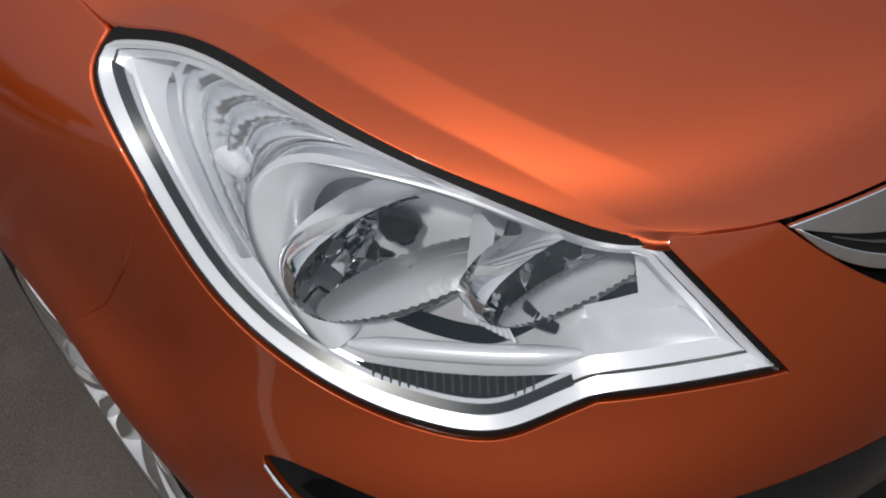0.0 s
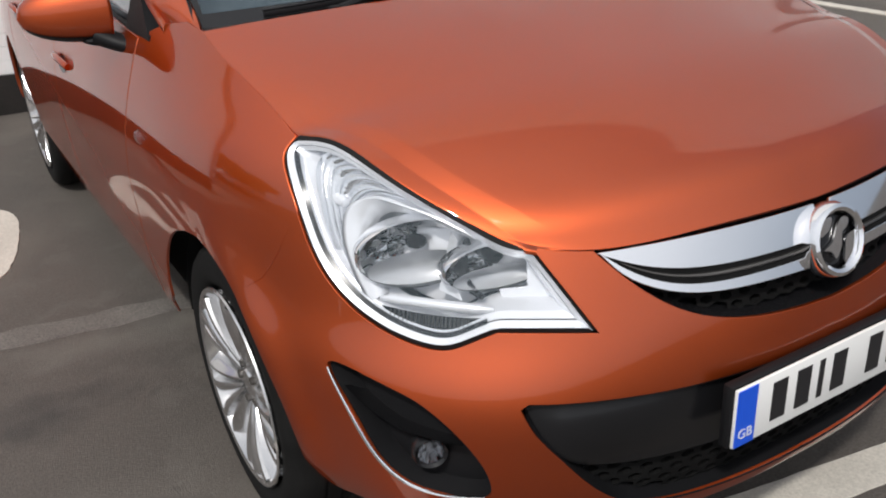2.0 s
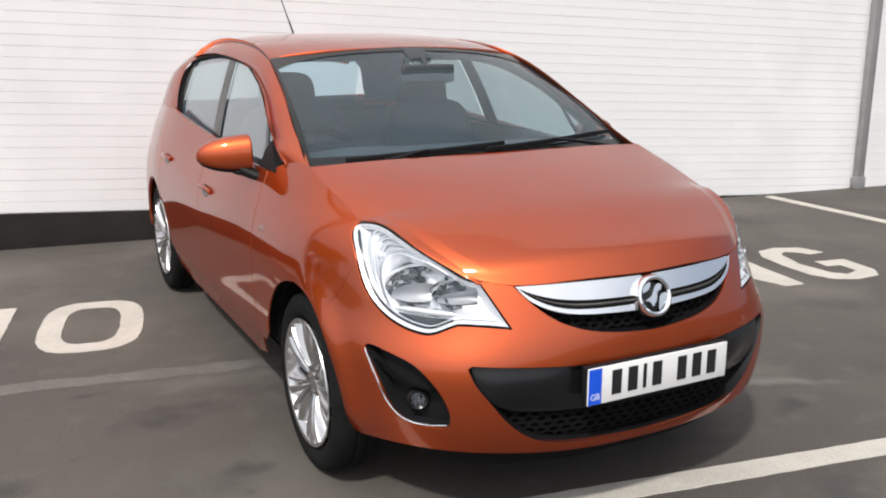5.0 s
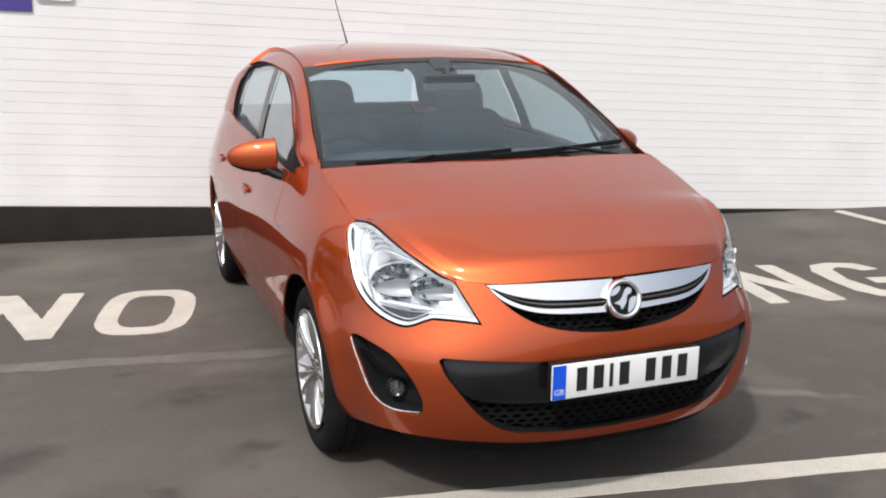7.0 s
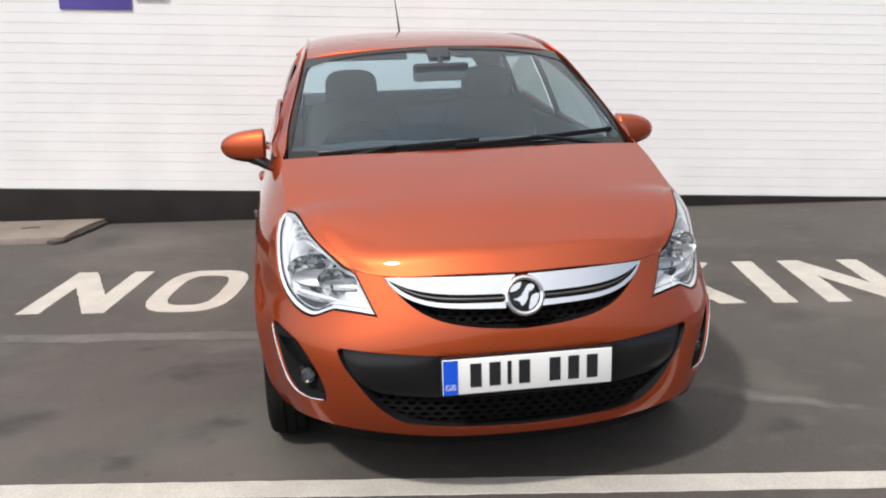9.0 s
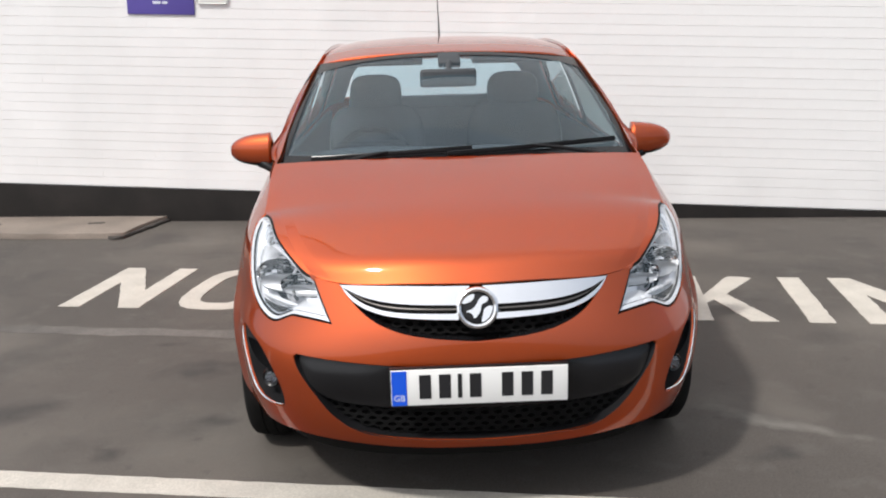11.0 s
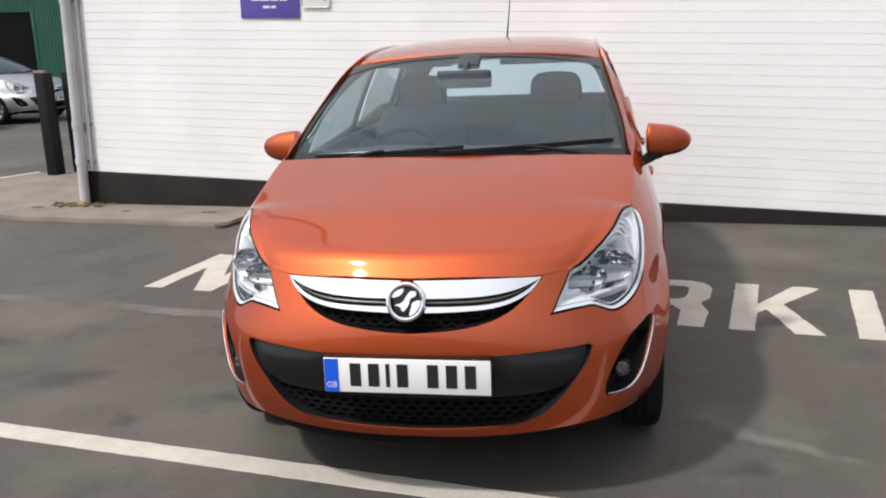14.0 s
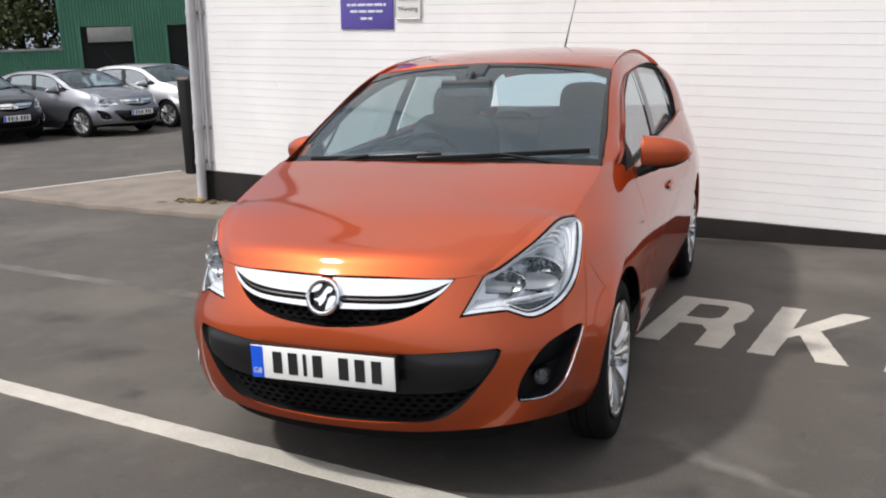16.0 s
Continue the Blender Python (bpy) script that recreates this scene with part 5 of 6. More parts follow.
def side_glass(car, sg):
    """Panes, frame seals and pillars between belt and roof rail."""
    belt_y = [(1.10, .978), (1.30, .966), (1.7, .972), (2.18, .992), (2.42, .997), (2.7, 1.006), (2.93, 1.013), (3.035, 1.032), (3.11, 1.093), (3.155, 1.17)]
    lo = spline([b[0] for b in belt_y], [b[1] for b in belt_y])
    hi = spline([w[0] for w in WINDOW_TOP], [w[1] for w in WINDOW_TOP])

    def glass(y0, y1, name, mat, n=16, off=0.0, parent=None, fz0=0.0, fz1=1.0, label="", lean0=0.0, lean1=0.0):
        rows = []
        for k in range(n):
            col = []
            for j in range(12):
                t = fz0 + (fz1 - fz0) * j / 11
                y = y0 + lean0 * t + (y1 + lean1 * t - y0 - lean0 * t) * k / (n - 1)
                z0, z1 = float(lo(y)[0]), float(hi(y)[0])
                z = z0 + (z1 - z0) * t
                x = side_x(z) + off
                col.append((x, y, z))
            rows.append(col)
        return grid_object(name, np.array(rows) * [sg, 1, 1], mat, parent, label, flip=sg > 0)
    g = glass(1.42, 2.16, "door_window", SIDEGLASS, parent=car, off=-.012, lean0=.14, lean1=.10, label="tinted front door window")
    glass(2.29, 3.05, "door_window", SIDEGLASS, parent=car, off=-.012, lean0=.10, lean1=-.03, label="tinted rear door window")
    glass(1.27, 1.38, "quarter_window", SIDEGLASS, parent=car, off=-.012, lean0=.13, lean1=.17, fz1=.9)
    glass(2.16, 2.29, "door_pillar", GLOSSBLACK, n=5, off=-.006, parent=car, lean0=.10, lean1=.10, label="black pillar between the doors")
    glass(1.375, 1.425, "window_divider", GLOSSBLACK, n=4, off=-.008, parent=car, lean0=.16, lean1=.15, fz1=.95)
    glass(3.04, 3.15, "window_end", GLOSSBLACK, n=6, off=-.006, parent=car)
    ys = np.linspace(1.24, 3.03, 50)
    q = [(side_x(float(lo(y)[0])) + .002, y, float(lo(y)[0])) for y in ys]
    part("belt_seal", tube_bm(np.array(q) * [sg, 1, 1], .010, 8), SEAL, car, "black window seal")
    q = [(side_x(float(hi(y)[0])) - .004, y, float(hi(y)[0]) - .004) for y in np.linspace(1.3, 3.155, 70)]
    q += [(side_x(z) - .006, y, z) for y, z in ((3.165, 1.215), (3.165, 1.183), (3.115, 1.095), (3.045, 1.03))]
    part("window_seal", tube_bm(np.array(q) * [sg, 1, 1], .009, 8), SEAL, car, "black window seal")
    # skirt of body colour from the belt down to the doors' top edge
    b2 = spline([b[0] for b in BELT], [b[1] for b in BELT])
    rows = []
    for s in np.linspace(1.80, 4.45, 60):
        p0 = body(s, min(max(float(b2(s)[0]) - .006, .9), 1.052), -.004)[0]
        y = p0[1]
        z1 = float(lo(y)[0]) if y < 3.03 else 1.038
        x1 = side_x(z1) + .004 if y < 3.03 else float(np.interp(y, [3.03, 3.2, 3.4, 3.6, 3.75], [.747, .752, .745, .718, .672]))
        x1 = min(x1, p0[0] - .004)
        rows.append([p0, (p0 + [x1, y, z1]) / 2 + [.004, 0, .004], np.array([x1, y, z1])])
    grid_object("belt_panel", np.array(rows) * [sg, 1, 1], PAINT, car, flip=sg < 0)


def screen(u, v):
    """The windscreen's surface: u across -1..1, v up 0..1."""
    b = np.stack([.693 * u, .955 + .115 * u ** 2, 1.020 - .012 * u ** 2 + 0 * u], -1)
    t = np.stack([.590 * u, 1.695 + .105 * u ** 2, 1.396 - .046 * u ** 2], -1)
    p = b + (t - b) * v[..., None]
    p[..., 1] -= .018 * np.sin(np.pi * v)
    p[..., 2] += .016 * np.sin(np.pi * v)
    return p


def greenhouse(car):
    U, V = np.meshgrid(np.linspace(-1, 1, 40), np.linspace(0, 1, 24), indexing="ij")
    ws = grid_object("windscreen", screen(U, V), GLASS, car, "large raked windscreen, lightly tinted")
    for sg in (1, -1):
        Ue, Ve = np.meshgrid(np.linspace(.980, 1.012, 4), np.linspace(0, 1, 24), indexing="ij")
        grid_object("screen_border", (screen(Ue, Ve) + [0, -.002, .003]) * [sg, 1, 1], GLOSSBLACK, ws, "black printed border", flip=sg < 0)
    Ue, Ve = np.meshgrid(np.linspace(-1, 1, 60), np.linspace(0, 1, 6), indexing="ij")
    Ve = 1.012 - (.052 + .10 * np.abs(Ue) ** 6) * (1 - Ve)
    grid_object("screen_border", screen(Ue, Ve) + [0, -.002, .003], GLOSSBLACK, ws, "black printed border, deeper in the corners")
    Ue, Ve = np.meshgrid(np.linspace(-1, 1, 40), np.linspace(-.01, .05, 4), indexing="ij")
    grid_object("screen_border", screen(Ue, Ve) + [0, -.002, .003], GLOSSBLACK, ws, "black printed border")
    # scuttle between bonnet and glass
    u = np.linspace(-1, 1, 40)
    a = np.column_stack([.70 * u, .925 + .075 * u ** 2, 1.020 - .012 * np.abs(u) ** 3])
    b = screen(u, np.full(40, .035)) + [0, .004, -.006]
    grid_object("scuttle", np.stack([a, (a + b) / 2 + [0, 0, -.006], b]), BLACK, car, "black scuttle panel", flip=True)
    # roof
    ip = curve3(PILLAR_IN + [(.520, 3.2, 1.375), (.502, 3.38, 1.346), (.480, 3.53, 1.318)], 160)
    k = np.argsort(ip[:, 1])
    xin, zin = lambda y: np.interp(y, ip[k, 1], ip[k, 0]), lambda y: np.interp(y, ip[k, 1], ip[k, 2])
    mid = spline([1.69, 1.85, 2.1, 2.4, 2.8, 3.2, 3.6], [1.399, 1.424, 1.446, 1.457, 1.452, 1.422, 1.36])
    uu = np.linspace(-1, 1, 41)
    rows = []
    for v in np.linspace(0, 1, 60):
        y0 = 1.695 + .115 * uu ** 2
        y = y0 + (3.62 - .09 * uu ** 2 - y0) * v
        zc = mid(y)
        rows.append(np.column_stack([uu * xin(y), y, zc - (zc - zin(y)) * (.55 * uu ** 2 + .45 * uu ** 6) + .001]))
    roof = grid_object("roof", np.array(rows), PAINT, car, thick=.02, flip=True, label="orange roof panel")
    lining = np.array(rows)[2:] * [.97, 1, 1] + [0, 0, -.035]
    grid_object("roof_lining", lining, TRIM, car, "grey roof lining")
    # aerial
    base = np.array([.012, 3.28, 1.415])
    pts = [base + np.array([0, .36 * t, .34 * t]) * 1.15 for t in np.linspace(0, 1, 6)]
    part("aerial", tube_bm(pts, [.006, .005, .0035, .003, .003, .002], 8), BLACK, roof, "thin black roof aerial")
    # tailgate and its window
    rows = []
    for t in np.linspace(0, 1, 8):
        hw = .62 - .09 * t
        rows.append([np.array([hw * uu, 3.93 - .35 * t - .03 * uu ** 2, 1.03 + .30 * t - .02 * uu ** 2]) for uu in np.linspace(-1, 1, 24)])
    grid_object("rear_window", np.array(rows), GLASS, car, "tinted rear window", flip=False)
    grid_object("tailgate_edge", np.array([[np.array([.505 * uu, y, z - .045 * uu ** 2]) for uu in np.linspace(-1, 1, 16)] for y, z in ((3.60, 1.345), (3.66, 1.33), (3.70, 1.30))]), PAINT, car, flip=True)


def wipers(car):
    for u0, v0, u1, v1, pu in ((-.82, .004, .08, .055, -.62), (-.06, .018, .93, .095, .80)):
        t = np.linspace(0, 1, 24)
        q = screen(u0 + (u1 - u0) * t, v0 + (v1 - v0) * t ** 1.2) + [0, -.006, .013]
        w = part("wiper", tube_bm(q, .0065, 8, flat=1.3), BLACK, car, "black wiper lying along the screen foot")
        part("blade_spine", tube_bm(q + [0, -.003, .008], .004, 6), GLOSSBLACK, w)
        arm0 = screen(np.array([pu]), np.array([.0]))[0] + [0, -.02, .004]
        mid = q[11] + [0, -.004, .010]
        part("arm", tube_bm(path([arm0, (arm0 + mid) / 2 + [0, -.008, .004], mid], 12), [.010 - .0004 * i for i in range(12)], 8), BLACK, w)
        part("pivot", lathe_bm([(0, -.012), (.012, -.010), (.014, .0), (.014, .02)], 16, Matrix.Translation(arm0) @ Matrix.Rotation(radians(-90), 4, "X")), BLACK, w)


def door_mirror(car, sg):
    # shell: a rounded wedge, tall at the car and pointed outside
    nu, nv = 30, 24
    rows = []
    for i in range(nu):
        t = i / (nu - 1)
        x = .785 + .196 * t
        r = (1 - t ** 3.4) ** .5 * min(1, (t / .05 + .35)) ** .5
        zc = 1.008 - .004 * t
        hz, hy = .074 * r * (1 - .14 * t), .062 * r
        yc = 1.475 + .06 * t
        row = []
        for j in range(nv):
            a = math.tau * j / nv
            c, s = math.cos(a), math.sin(a)
            row.append((x, yc + hy * math.copysign(abs(c) ** .8, c), zc + hz * math.copysign(abs(s) ** .8, s) * (1 if s > 0 else .98) + .004 * (1 - t)))
        rows.append(row)
    P = np.array(rows)
    V = P.reshape(-1, 3) * [sg, 1, 1]
    F = grid_faces(nu, nv, wrap=True) + [tuple(range(nv)), tuple(range((nu - 1) * nv, nu * nv))[::-1]]
    F = [f[::-1] for f in F] if sg < 0 else F
    m = mesh_object("door_mirror", V, F, PAINT, car, "orange door mirror on a black arm")
    # black cap along its lower edge
    low = [j for j in range(nv) if math.sin(math.tau * j / nv) < -.62]
    mid = P.mean(1, keepdims=True)
    cap = (mid + (P - mid) * 1.022)[1:-2][:, low]
    grid_object("lower_cap", cap * [sg, 1, 1], BLACK, m, "black lower cap", flip=sg < 0)
    q = np.array([(x, y, z) for x, y, z in [(.800, 1.46, .950), (.825, 1.465, .944), (.855, 1.475, .947)]])
    part("lower_shell", tube_bm(path(q, 14) * [sg, 1, 1], [.03 - .0004 * i * i / 4 for i in range(14)], 12, flat=.55), BLACK, m)
    part("arm", tube_bm(path([(.820, 1.465, .955), (.790, 1.44, .938), (.752, 1.40, .925)], 10) * [sg, 1, 1], [.032 - .001 * i for i in range(10)], 12, flat=.75), BLACK, m)
    bm = bmesh.new()
    tri = [(.748, 1.24, .965), (.752, 1.43, .968), (.734, 1.41, 1.03), (.724, 1.35, 1.070)]
    for off in (0, -.03):
        for x, y, z in tri:
            bm.verts.new(((x + .012 + off) * sg, y, z))
    bm.verts.ensure_lookup_table()
    v = bm.verts
    bm.faces.new(v[:4]), bm.faces.new(v[4:][::-1])
    for k in range(4):
        bm.faces.new((v[k], v[4 + k], v[4 + (k + 1) % 4], v[(k + 1) % 4]))
    bmesh.ops.recalc_face_normals(bm, faces=bm.faces)
    part("mounting", bm, BLACK, m, "black triangular mounting")
    g = lathe_bm([(0, 0), (1, 0), (1.02, -.006)], 28, Matrix.Translation((.875 * sg, 1.57, 1.012)) @ Matrix.Rotation(radians(-8 * sg), 4, "Z") @ Matrix.Diagonal((.075, 1, .045, 1)))
    part("mirror_glass", g, MIRROR, m)


def wheel(car, x, y, sg, turn=0.0):
    z, R = .310, .310
    m = Matrix.Translation((x * sg, y, z)) @ Matrix.Rotation(radians(90 * sg + turn), 4, "Z")
    # local: y points inwards to the car for profiles with growing 'along'
    tyre = [(r, a * (.86 if a < 0 else .6)) for r, a in [(.214, -.072), (.222, -.086), (.240, -.097), (.268, -.100), (.290, -.094), (.303, -.080), (.309, -.055), (.3095, -.03), (.304, -.028), (.304, -.022), (.3095, -.02), (.3095, .02), (.304, .022), (.304, .028), (.3095, .03), (.309, .055), (.303, .08), (.285, .096), (.24, .096), (.214, .08)]]
    barrel = [(.214, -.078), (.221, -.084), (.219, -.088), (.209, -.085), (.200, -.070), (.192, -.03), (.188, .05), (.20, .085)]
    w = part("wheel", lathe_bm(barrel, 64, m), ALLOY, car, "silver alloy wheel with broad folded spokes")
    part("tyre", lathe_bm(tyre, 72, m, close=False), RUBBER, w, "black tyre")
    part("brake_disc", lathe_bm([(.03, .0), (.135, .0), (.138, .01), (.135, .02), (.03, .02)], 48, m), DISC, w)
    # near-black disc added behind the spokes, stands for the shade inside the wheel
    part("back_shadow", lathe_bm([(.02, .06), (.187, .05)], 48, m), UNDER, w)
    for k in range(5):
        for dlt in (-1, 1):
            a = math.tau * k / 5 + dlt * .235
            bm = bmesh.new()
            n = 10
            rings = []
            for i in range(n):
                t = i / (n - 1)
                r = .045 + t * (.204 - .045)
                ang = math.tau * k / 5 + dlt * (.22 + .07 * t)
                half = .013 + .036 * t ** 1.15
                face = -.052 - .022 * math.sin(math.pi * min(t * .62, 1)) - .006 * t
                c = Vector((math.cos(ang), 0, math.sin(ang)))
                tn = Vector((-math.sin(ang), 0, math.cos(ang)))
                prof = [(-1.0, .034), (-1.0, .004), (-.86, -.004), (-.50, -.009), (-.28, -.007), (-.14, .010), (.10, .012), (.24, -.004), (.50, -.006), (.80, .006), (1.0, .016), (1.0, .034)]
                rings.append([bm.verts.new(c * r + tn * half * p * dlt + Vector((0, face + q, 0))) for p, q in prof])
            for r0, r1 in zip(rings, rings[1:]):
                for j in range(len(r0) - 1):
                    bm.faces.new((r0[j], r0[j + 1], r1[j + 1], r1[j]))
            bmesh.ops.recalc_face_normals(bm, faces=bm.faces)
            bmesh.ops.transform(bm, matrix=m, verts=bm.verts)
            part("spoke", bm, ALLOY, w, angle=50)
    part("centre", lathe_bm([(0, -.062), (.028, -.061), (.032, -.056), (.05, -.058), (.066, -.050), (.07, -.03), (.07, .0)], 40, m), ALLOY, w)
    for k in range(5):
        a = math.tau * (k + .5) / 5
        part("bolt", lathe_bm([(0, -.012), (.009, -.012), (.010, 0)], 6, m @ Matrix.Translation((.046 * math.cos(a), -.053, .046 * math.sin(a)))), DISC, w)
    # dark liner above the wheel
    liner = [(.345 * math.cos(radians(b)), .345 * math.sin(radians(b))) for b in np.linspace(2, 182, 32)]
    P = np.array([[((.50 + (.275 + .02 * a / .345) * t) * sg, y + a, z + .015 + c) for a, c in liner] for t in (0, 1)])
    grid_object("arch_liner", P, UNDER, car, flip=sg > 0)
    return w


def number_plate(car):
    p = part("number_plate", box_bm((.52, .006, .111), (0, -.006, .491), .002), PLATE, car, "white front plate with blue band")
    p.rotation_euler = (0, 0, 0)
    part("blue_band", box_bm((.044, .002, .107), (-.236, -.0098, .491)), BLUE, p)
    text_mesh("lettering", "GB", .026, PALE, p, pose(-.236, -.0112, .452, 90, 0, 0))
    for x in (-.160, -.102, -.058, -.012, .082, .140, .198):
        part("dark_bar", box_bm((.034 if x != -.058 else .012, .0014, .074), (x, -.0102, .494)), INK, p)
    part("backing", box_bm((.528, .02, .118), (0, .008, .491), .004), BLACK, p)
    return p


def cabin(car):
    # dashboard
    rows = []
    for t in np.linspace(0, 1, 10):
        y = 1.06 + .62 * t
        rows.append([np.array([.70 * uu * (1 - .02 * t), y + .09 * uu ** 2 * (1 - t), .985 + .02 * math.sin(math.pi * t) - .20 * max(0, t - .7) ** 1.2 + .012 * math.exp(-((uu + .5) / .22) ** 2) * math.sin(math.pi * t) - .01 * uu ** 2]) for uu in np.linspace(-1, 1, 30)])
    grid_object("dashboard", np.array(rows), TRIM, car, "dark soft dashboard", flip=True)
    part("binnacle", box_bm((.34, .16, .06), (-.36, 1.60, .985), .03, 4), UNDER, car)
    # steering wheel on the car's right-hand side
    m = Matrix.Translation((-.36, 1.80, .875)) @ Matrix.Rotation(radians(62), 4, "X")
    ring = [m @ Vector((.185 * math.cos(a), .185 * math.sin(a), 0)) for a in np.linspace(0, math.tau, 40, endpoint=False)]
    sw = part("steering_wheel", tube_bm(ring, .016, 10, closed=True), UNDER, car, "black steering wheel")
    part("hub", box_bm((.16, .12, .05), (0, 0, 0), .02, 3, turn=None), TRIM, sw)
    sw.children[0].matrix_basis = m
    for a in (200, 340, 270):
        e = Vector((.175 * math.cos(radians(a)), .175 * math.sin(radians(a)), 0))
        part("spoke", tube_bm([m @ Vector((0, 0, 0)), m @ e], .018, 8), TRIM, sw)

    def seat(x, y, w):
        st = part("seat", box_bm((w, .50, .20), (x, y - .10, .42), .06, 4), CLOTH, car, "dark cloth seat with headrest")
        back = Matrix.Rotation(radians(-16), 4, "X")
        part("backrest", pillow_bm((w, .17, .68), (x, y + .20, .79), .42, turn=back), CLOTH, st)
        part("headrest", pillow_bm((w * .54, .12, .21), (x, y + .30, 1.170), .62, turn=back), CLOTH, st)
        for dx in (-.06, .06):
            part("headrest_post", tube_bm([(x + dx, y + .28, 1.06), (x + dx, y + .30, 1.14)], .007, 8), CHROME, st)
        return st
    seat(-.36, 2.02, .50), seat(.36, 2.02, .50)
    part("rear_bench", box_bm((1.26, .5, .2), (0, 2.95, .46), .06, 4), CLOTH, car, "dark rear bench")
    part("rear_backrest", box_bm((1.26, .14, .56), (0, 3.28, .74), .05, 4, turn=Matrix.Rotation(radians(-18), 4, "X")), CLOTH, car)
    for x in (-.36, .36):
        part("rear_headrest", pillow_bm((.25, .10, .13), (x, 3.38, .985), .6), CLOTH, car)
    part("rear_shelf", box_bm((1.2, .5, .03), (0, 3.62, .95), .01), TRIM, car)
    part("tailgate_trim", box_bm((1.22, .05, .20), (0, 3.84, .948), .02, 2), TRIM, car)
    im = part("interior_mirror", box_bm((.245, .03, .078), (-.01, 1.50, 1.295), .014, 3), TRIM, car, "black interior mirror")
    part("stalk", tube_bm([(-.01, 1.50, 1.31), (-.005, 1.55, 1.352), (0, 1.57, 1.36)], .012, 8), TRIM, im)
    part("sensor_cover", box_bm((.10, .10, .03), (0, 1.63, 1.366), .01, 3, turn=Matrix.Rotation(radians(26), 4, "X")), TRIM, im)
    for x in (-.34, .34):
        part("sun_visor", box_bm((.38, .13, .018), (x * .9, 1.88, 1.362), .007, 2, turn=Matrix.Rotation(radians(14), 4, "X")), TRIM, car)
    # tub
    part("cabin_floor", box_bm((1.44, 2.7, .04), (0, 2.3, .25), .01), UNDER, car)
    for sg in (1, -1):
        part("door_trim", box_bm((.03, 2.5, .72), (.722 * sg, 2.35, .625), .012), TRIM, car)
    part("bulkhead", box_bm((1.44, .03, .75), (0, 1.02, .60), .01), UNDER, car)
    part("underbody", box_bm((1.24, 3.0, .06), (0, 2.35, .20), .02), UNDER, car)
    part("engine_bay", box_bm((.96, .66, .45), (0, .66, .50), .05), UNDER, car)


def build_car():
    car = empty("car")
    front_end(car)
    bonnet(car)
    for sg in (1, -1):
        headlight(car, sg)
        wing(car, sg)
        doors(car, sg)
        side_frame(car, sg)
        side_glass(car, sg)
        door_mirror(car, sg)
        wheel(car, .724, .829, sg)
        wheel(car, .732, 3.34, sg)
    rear_body(car)
    greenhouse(car)
    wipers(car)
    number_plate(car)
    cabin(car)
    car.matrix_world = pose(0, .2, 0, 0, 0, .5) @ pose(0, -.2, 0)
    return tagged(car, "orange metallic five-door hatchback parked over painted lettering", "car")


CAR = build_car()
for o in CAR.children_recursive:
    if o.data and o.data.materials and o.data.materials[0] in (GLASS, SIDEGLASS, LENS):
        o.visible_shadow = False

# ---------------------------------------------------------------- parked cars and the yard behind
FAR_PAINT = {"black": car_paint("black_paint", (0.012, 0.014, 0.015)), "grey": car_paint("grey_paint", (0.24, 0.25, 0.28)), "silver": car_paint("silver_paint", (0.55, 0.56, 0.58))}


def parked_car(colour, m, label):
    c = copy_thing(CAR, m)
    for o in c.children_recursive:
        if o.type == "MESH" and o.data.materials and o.data.materials[0] == PAINT:
            o.material_slots[0].link = "OBJECT"
            o.material_slots[0].material = FAR_PAINT[colour]
    return tagged(c, label, "car", group="cars parked in the yard")


parked_car("black", pose(-12.1, 10.3, 0, 0, 0, 74) @ Matrix.Diagonal((.98, 1.04, .95, 1)), "black hatchback parked in the yard")
parked_car("grey", pose(-10.64, 12.0, 0, 0, 0, 80) @ Matrix.Diagonal((.97, 1.04, .91, 1)), "dark grey hatchback parked beside the others")
parked_car("silver", pose(-10.2, 14.05, 0, 0, 0, 80) @ Matrix.Diagonal((.98, 1.0, .93, 1)), "silver hatchback parked beside the others")


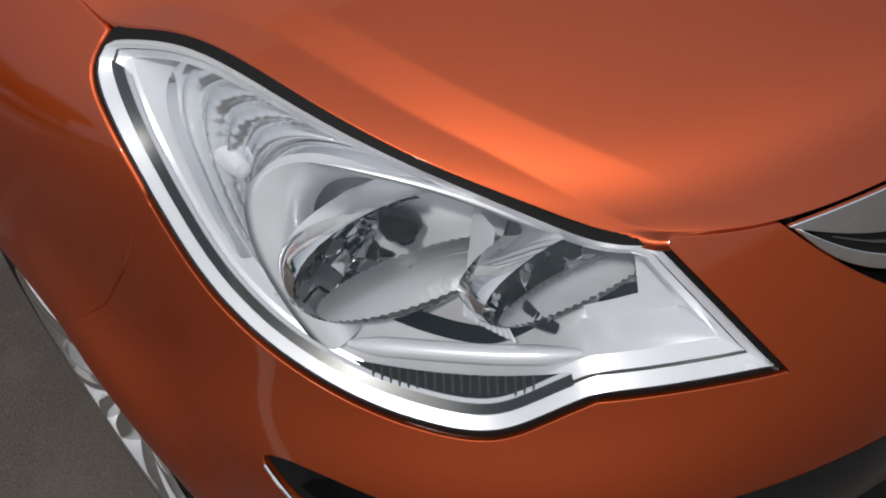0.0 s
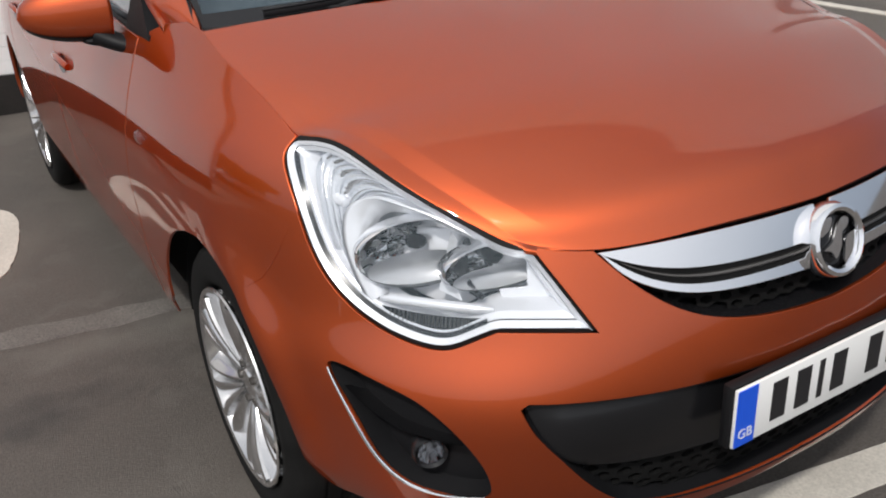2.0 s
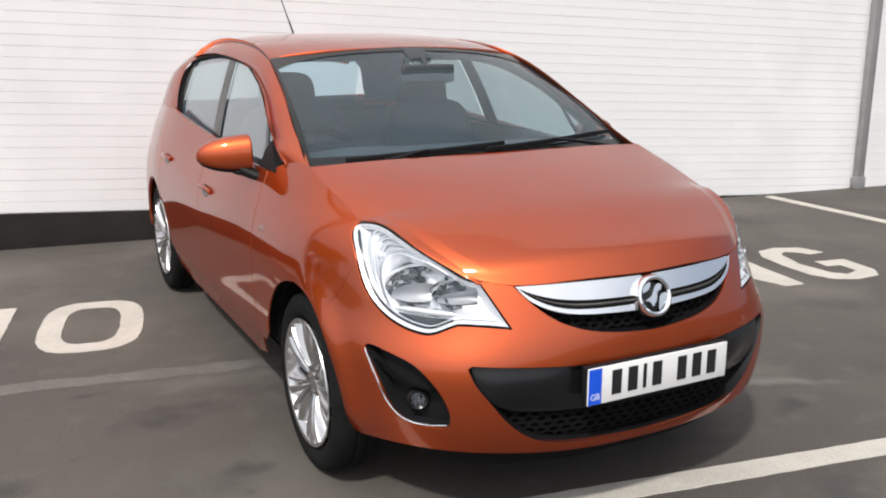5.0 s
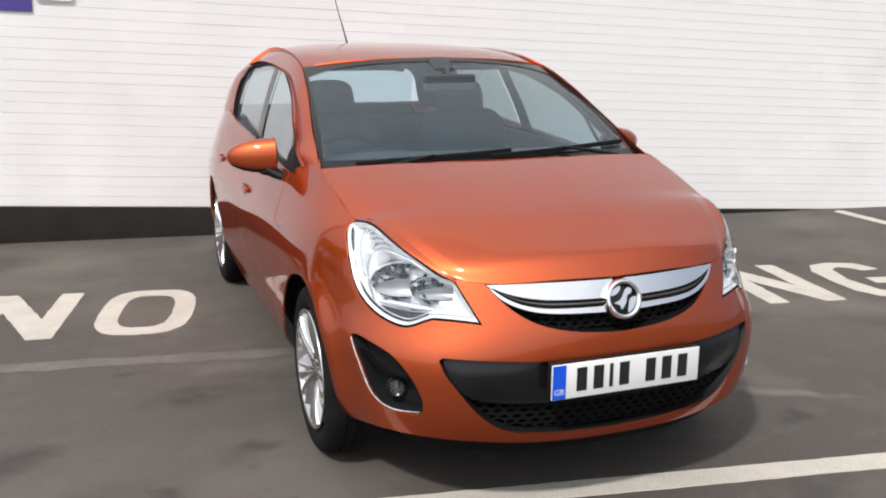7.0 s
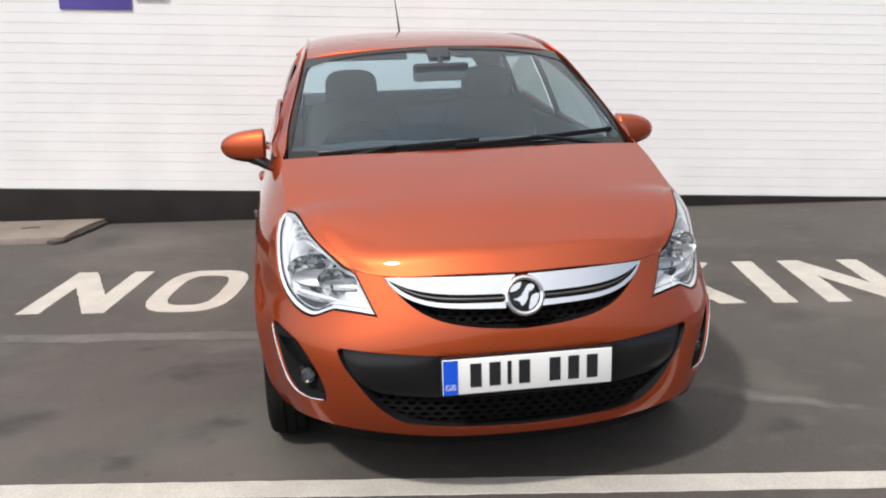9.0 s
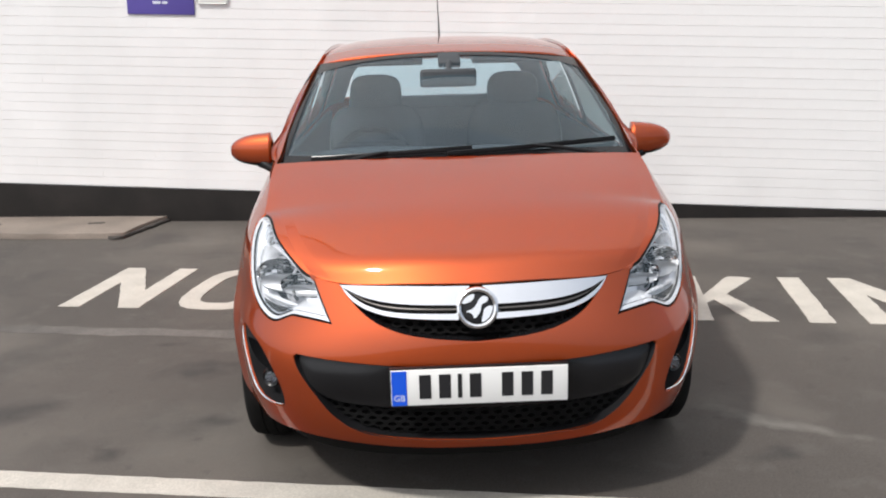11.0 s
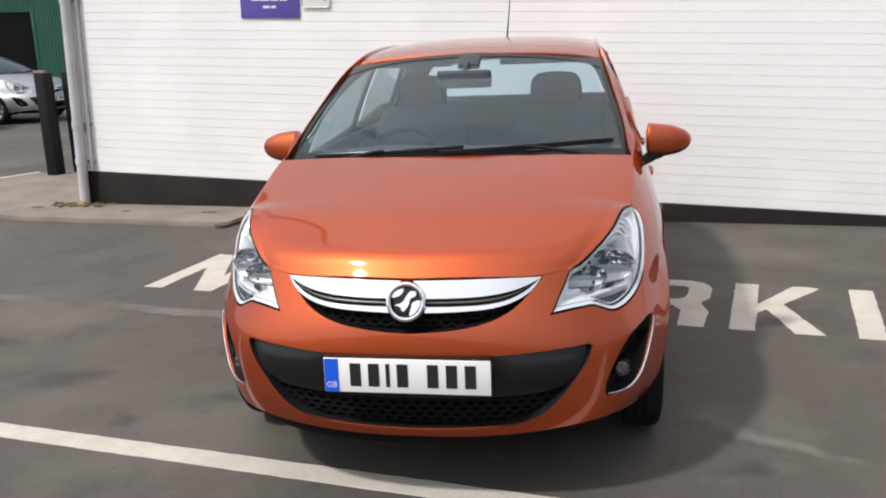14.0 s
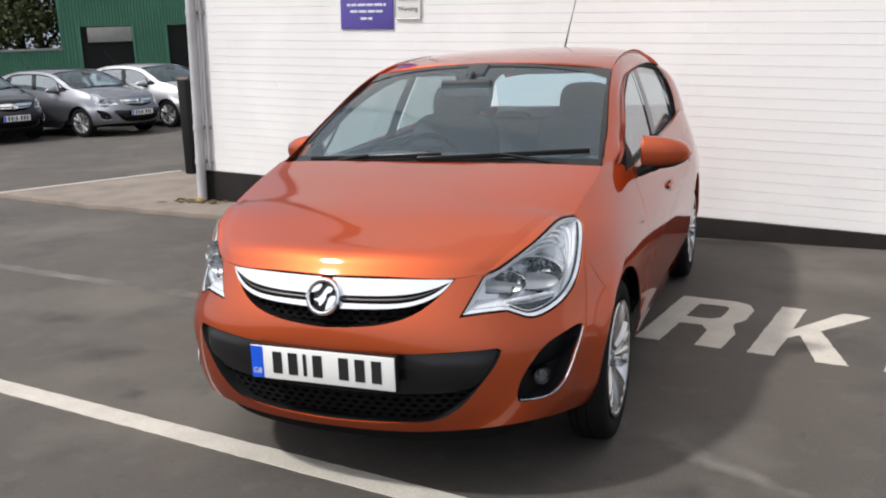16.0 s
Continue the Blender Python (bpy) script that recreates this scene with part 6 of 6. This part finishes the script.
def shed():
    """Green sheet-metal workshop with roller doors."""
    m = pose(-25.5, 28.5, 0, 0, 0, 42)
    ob = empty("workshop", m)
    def wall_piece(x0, x1, z0, z1):
        n = int((x1 - x0) / .12)
        xs = x0 + (x1 - x0) * np.arange(n * 4 + 1) / (n * 4)
        off = np.tile([0, 0, .035, .035], n + 1)[:len(xs)]
        P = np.array([[(x, -o, z) for z in (z0, z1)] for x, o in zip(xs, off)])
        grid = mesh_object("wall", P.reshape(-1, 3), grid_faces(len(xs), 2), GREEN, ob, smooth=False)
        return grid
    doors_x = [(-1.35, .80), (2.1, 4.5), (8.0, 11.0)]
    # yard wall beside the hall, with a wide opening onto the trees behind
    for a, b, z0, z1 in ((-10, -6.4, 0, 6.5), (-6.4, -2.04, 0, 1.9), (-6.4, -2.04, 4.8, 6.5)):
        wall_piece(a, b, z0, z1)
    part("ledge", box_bm((4.36, .16, .10), (-4.22, .0, 1.93), .01), SHUTTER, ob, "grey ledge under the opening")
    part("post", box_bm((.12, .14, 2.9), (-2.02, .03, 3.35), .01), GREEN, ob)
    x = -2.04
    for a, b in doors_x:
        wall_piece(x, a, 0, 6.5)
        wall_piece(a, b, 2.8, 6.5)
        # solid near-black block fills the doorway, its indoor shade painted as colour
        part("doorway", box_bm((b - a, 3, 2.8), ((a + b) / 2, 1.55, 1.4)), DOORWAY_SHADE, ob, "near-black block standing for the shaded inside of the doorway")
        part("door_frame", box_bm((.08, .12, 2.8), (a + .02, -.02, 1.4), .005), GREEN, ob)
        part("door_frame", box_bm((.08, .12, 2.8), (b - .02, -.02, 1.4), .005), GREEN, ob)
        x = b
    wall_piece(x, 16, 0, 6.5)
    part("shutter", box_bm((1.75, .06, .60), (-.15, -.02, 2.46), .01), SHUTTER, ob, "half raised grey roller shutter")
    part("roof", box_bm((18.4, 12, .2), (7, 5.9, 6.6), .03), SHUTTER, ob)
    part("side_wall", box_bm((.2, 11.5, 6.5), (-1.9, 5.8, 3.25), .01), GREEN, ob)
    part("side_wall", box_bm((.2, 11.5, 6.5), (15.9, 5.8, 3.25), .01), GREEN, ob)
    return tagged(ob, "dark green corrugated workshop with open roller doors", "building")


shed()


def tree(x, y, h, seed, name="tree", label="leafy olive green tree behind the yard wall"):
    rng = random.Random(seed)
    ob = empty(name, pose(x, y, 0))
    trunk = [(0, 0, 0), (.1, .05, h * .25), (-.05, .1, h * .5), (.1, 0, h * .75)]
    part("trunk", tube_bm(path(trunk, 10), [.28 - .02 * i for i in range(10)], 10), BARK, ob)
    V, F = [], []
    for k in range(11):
        a = rng.uniform(0, math.tau)
        z0 = h * rng.uniform(.12, .65)
        tip = Vector((math.cos(a) * h * .3, math.sin(a) * h * .3, z0 + h * rng.uniform(.1, .3)))
        part("limb", tube_bm([(0, 0, z0), tip * .5 + Vector((0, 0, z0 * .5)), tip], [.1, .06, .02], 6), BARK, ob)
        for _ in range(900):
            c = tip + Vector((rng.gauss(0, h * .10), rng.gauss(0, h * .10), rng.gauss(0, h * .08)))
            r = rng.uniform(.06, .15)
            u = Vector((rng.gauss(0, 1), rng.gauss(0, 1), rng.gauss(0, 1))).normalized()
            w = u.orthogonal().normalized()
            b = len(V)
            V += [c - u * r, c + w * r * .5, c + u * r, c - w * r * .5]
            F.append((b, b + 1, b + 2, b + 3))
    mesh_object("crown", V, F, LEAF, ob, smooth=False)
    return tagged(ob, label, name)


for k, (u, v, h) in enumerate(((-5.0, 3.0, 7.0), (-3.2, 4.5, 7.5), (-7.2, 4.0, 8.0), (-10.5, 5.0, 8.0), (-4.2, 7.5, 8.5))):
    tree(-25.5 + .743 * u - .669 * v, 28.5 + .669 * u + .743 * v, h, 1 + k)

# ---------------------------------------------------------------- bricks of the white wall
def bricks():
    rng = random.Random(11)
    L, Hh, JV, JH = .225, .075, .0, .0024
    def block(x0, x1, z0, z1, dy):
        e, ex = .0016, .0
        y0 = dy
        return [(x0, .006, z0), (x1, .006, z0), (x1, .006, z1), (x0, .006, z1), (x0 + ex, y0, z0 + e), (x1 - ex, y0, z0 + e), (x1 - ex, y0, z1 - e), (x0 + ex, y0, z1 - e)]
    quads = [(4, 5, 6, 7), (0, 1, 5, 4), (1, 2, 6, 5), (2, 3, 7, 6), (3, 0, 4, 7)]
    V, F = [], []
    shared = []
    for k in range(4):
        me = bpy.data.meshes.new("brick")
        w, h = L - JV, Hh - JH
        me.from_pydata(block(-w / 2, w / 2, -h / 2, h / 2 + JH * (.2 * k - .1), rng.uniform(-.0006, .0006)), [], quads)
        me.materials.append(WALLPAINT)
        shared.append(me)
    count = 0
    row = 0
    z = ZP + .004
    while z + Hh < ZB:
        x = X0 + .001 - (L / 2 if row % 2 else 0)
        while x < X1:
            a, b = max(x, X0 + .001), min(x + L - JV, X1 - .001)
            if b - a > .04:
                whole = b - a > L - JV - .001
                if whole and count < 300 and .55 < x < 4.2 and .55 < z < 1.95:
                    ob = new("brick", shared[rng.randrange(4)])
                    ob.parent = wall_north
                    ob.location = ((a + b) / 2, 0, z + (Hh - JH) / 2)
                    count += 1
                else:
                    n = len(V)
                    V += block(a, b, z, z + Hh - JH * rng.uniform(.45, 1.1), rng.uniform(-.0006, .0006))
                    F += [tuple(i + n for i in q) for q in quads]
            x += L
        z += Hh
        row += 1
    rest = mesh_object("brickwork", V, F, WALLPAINT_FAR, wall_north, smooth=False)
    tagged(rest, "white painted bricks in stretcher bond", kind="stuff")


bricks()
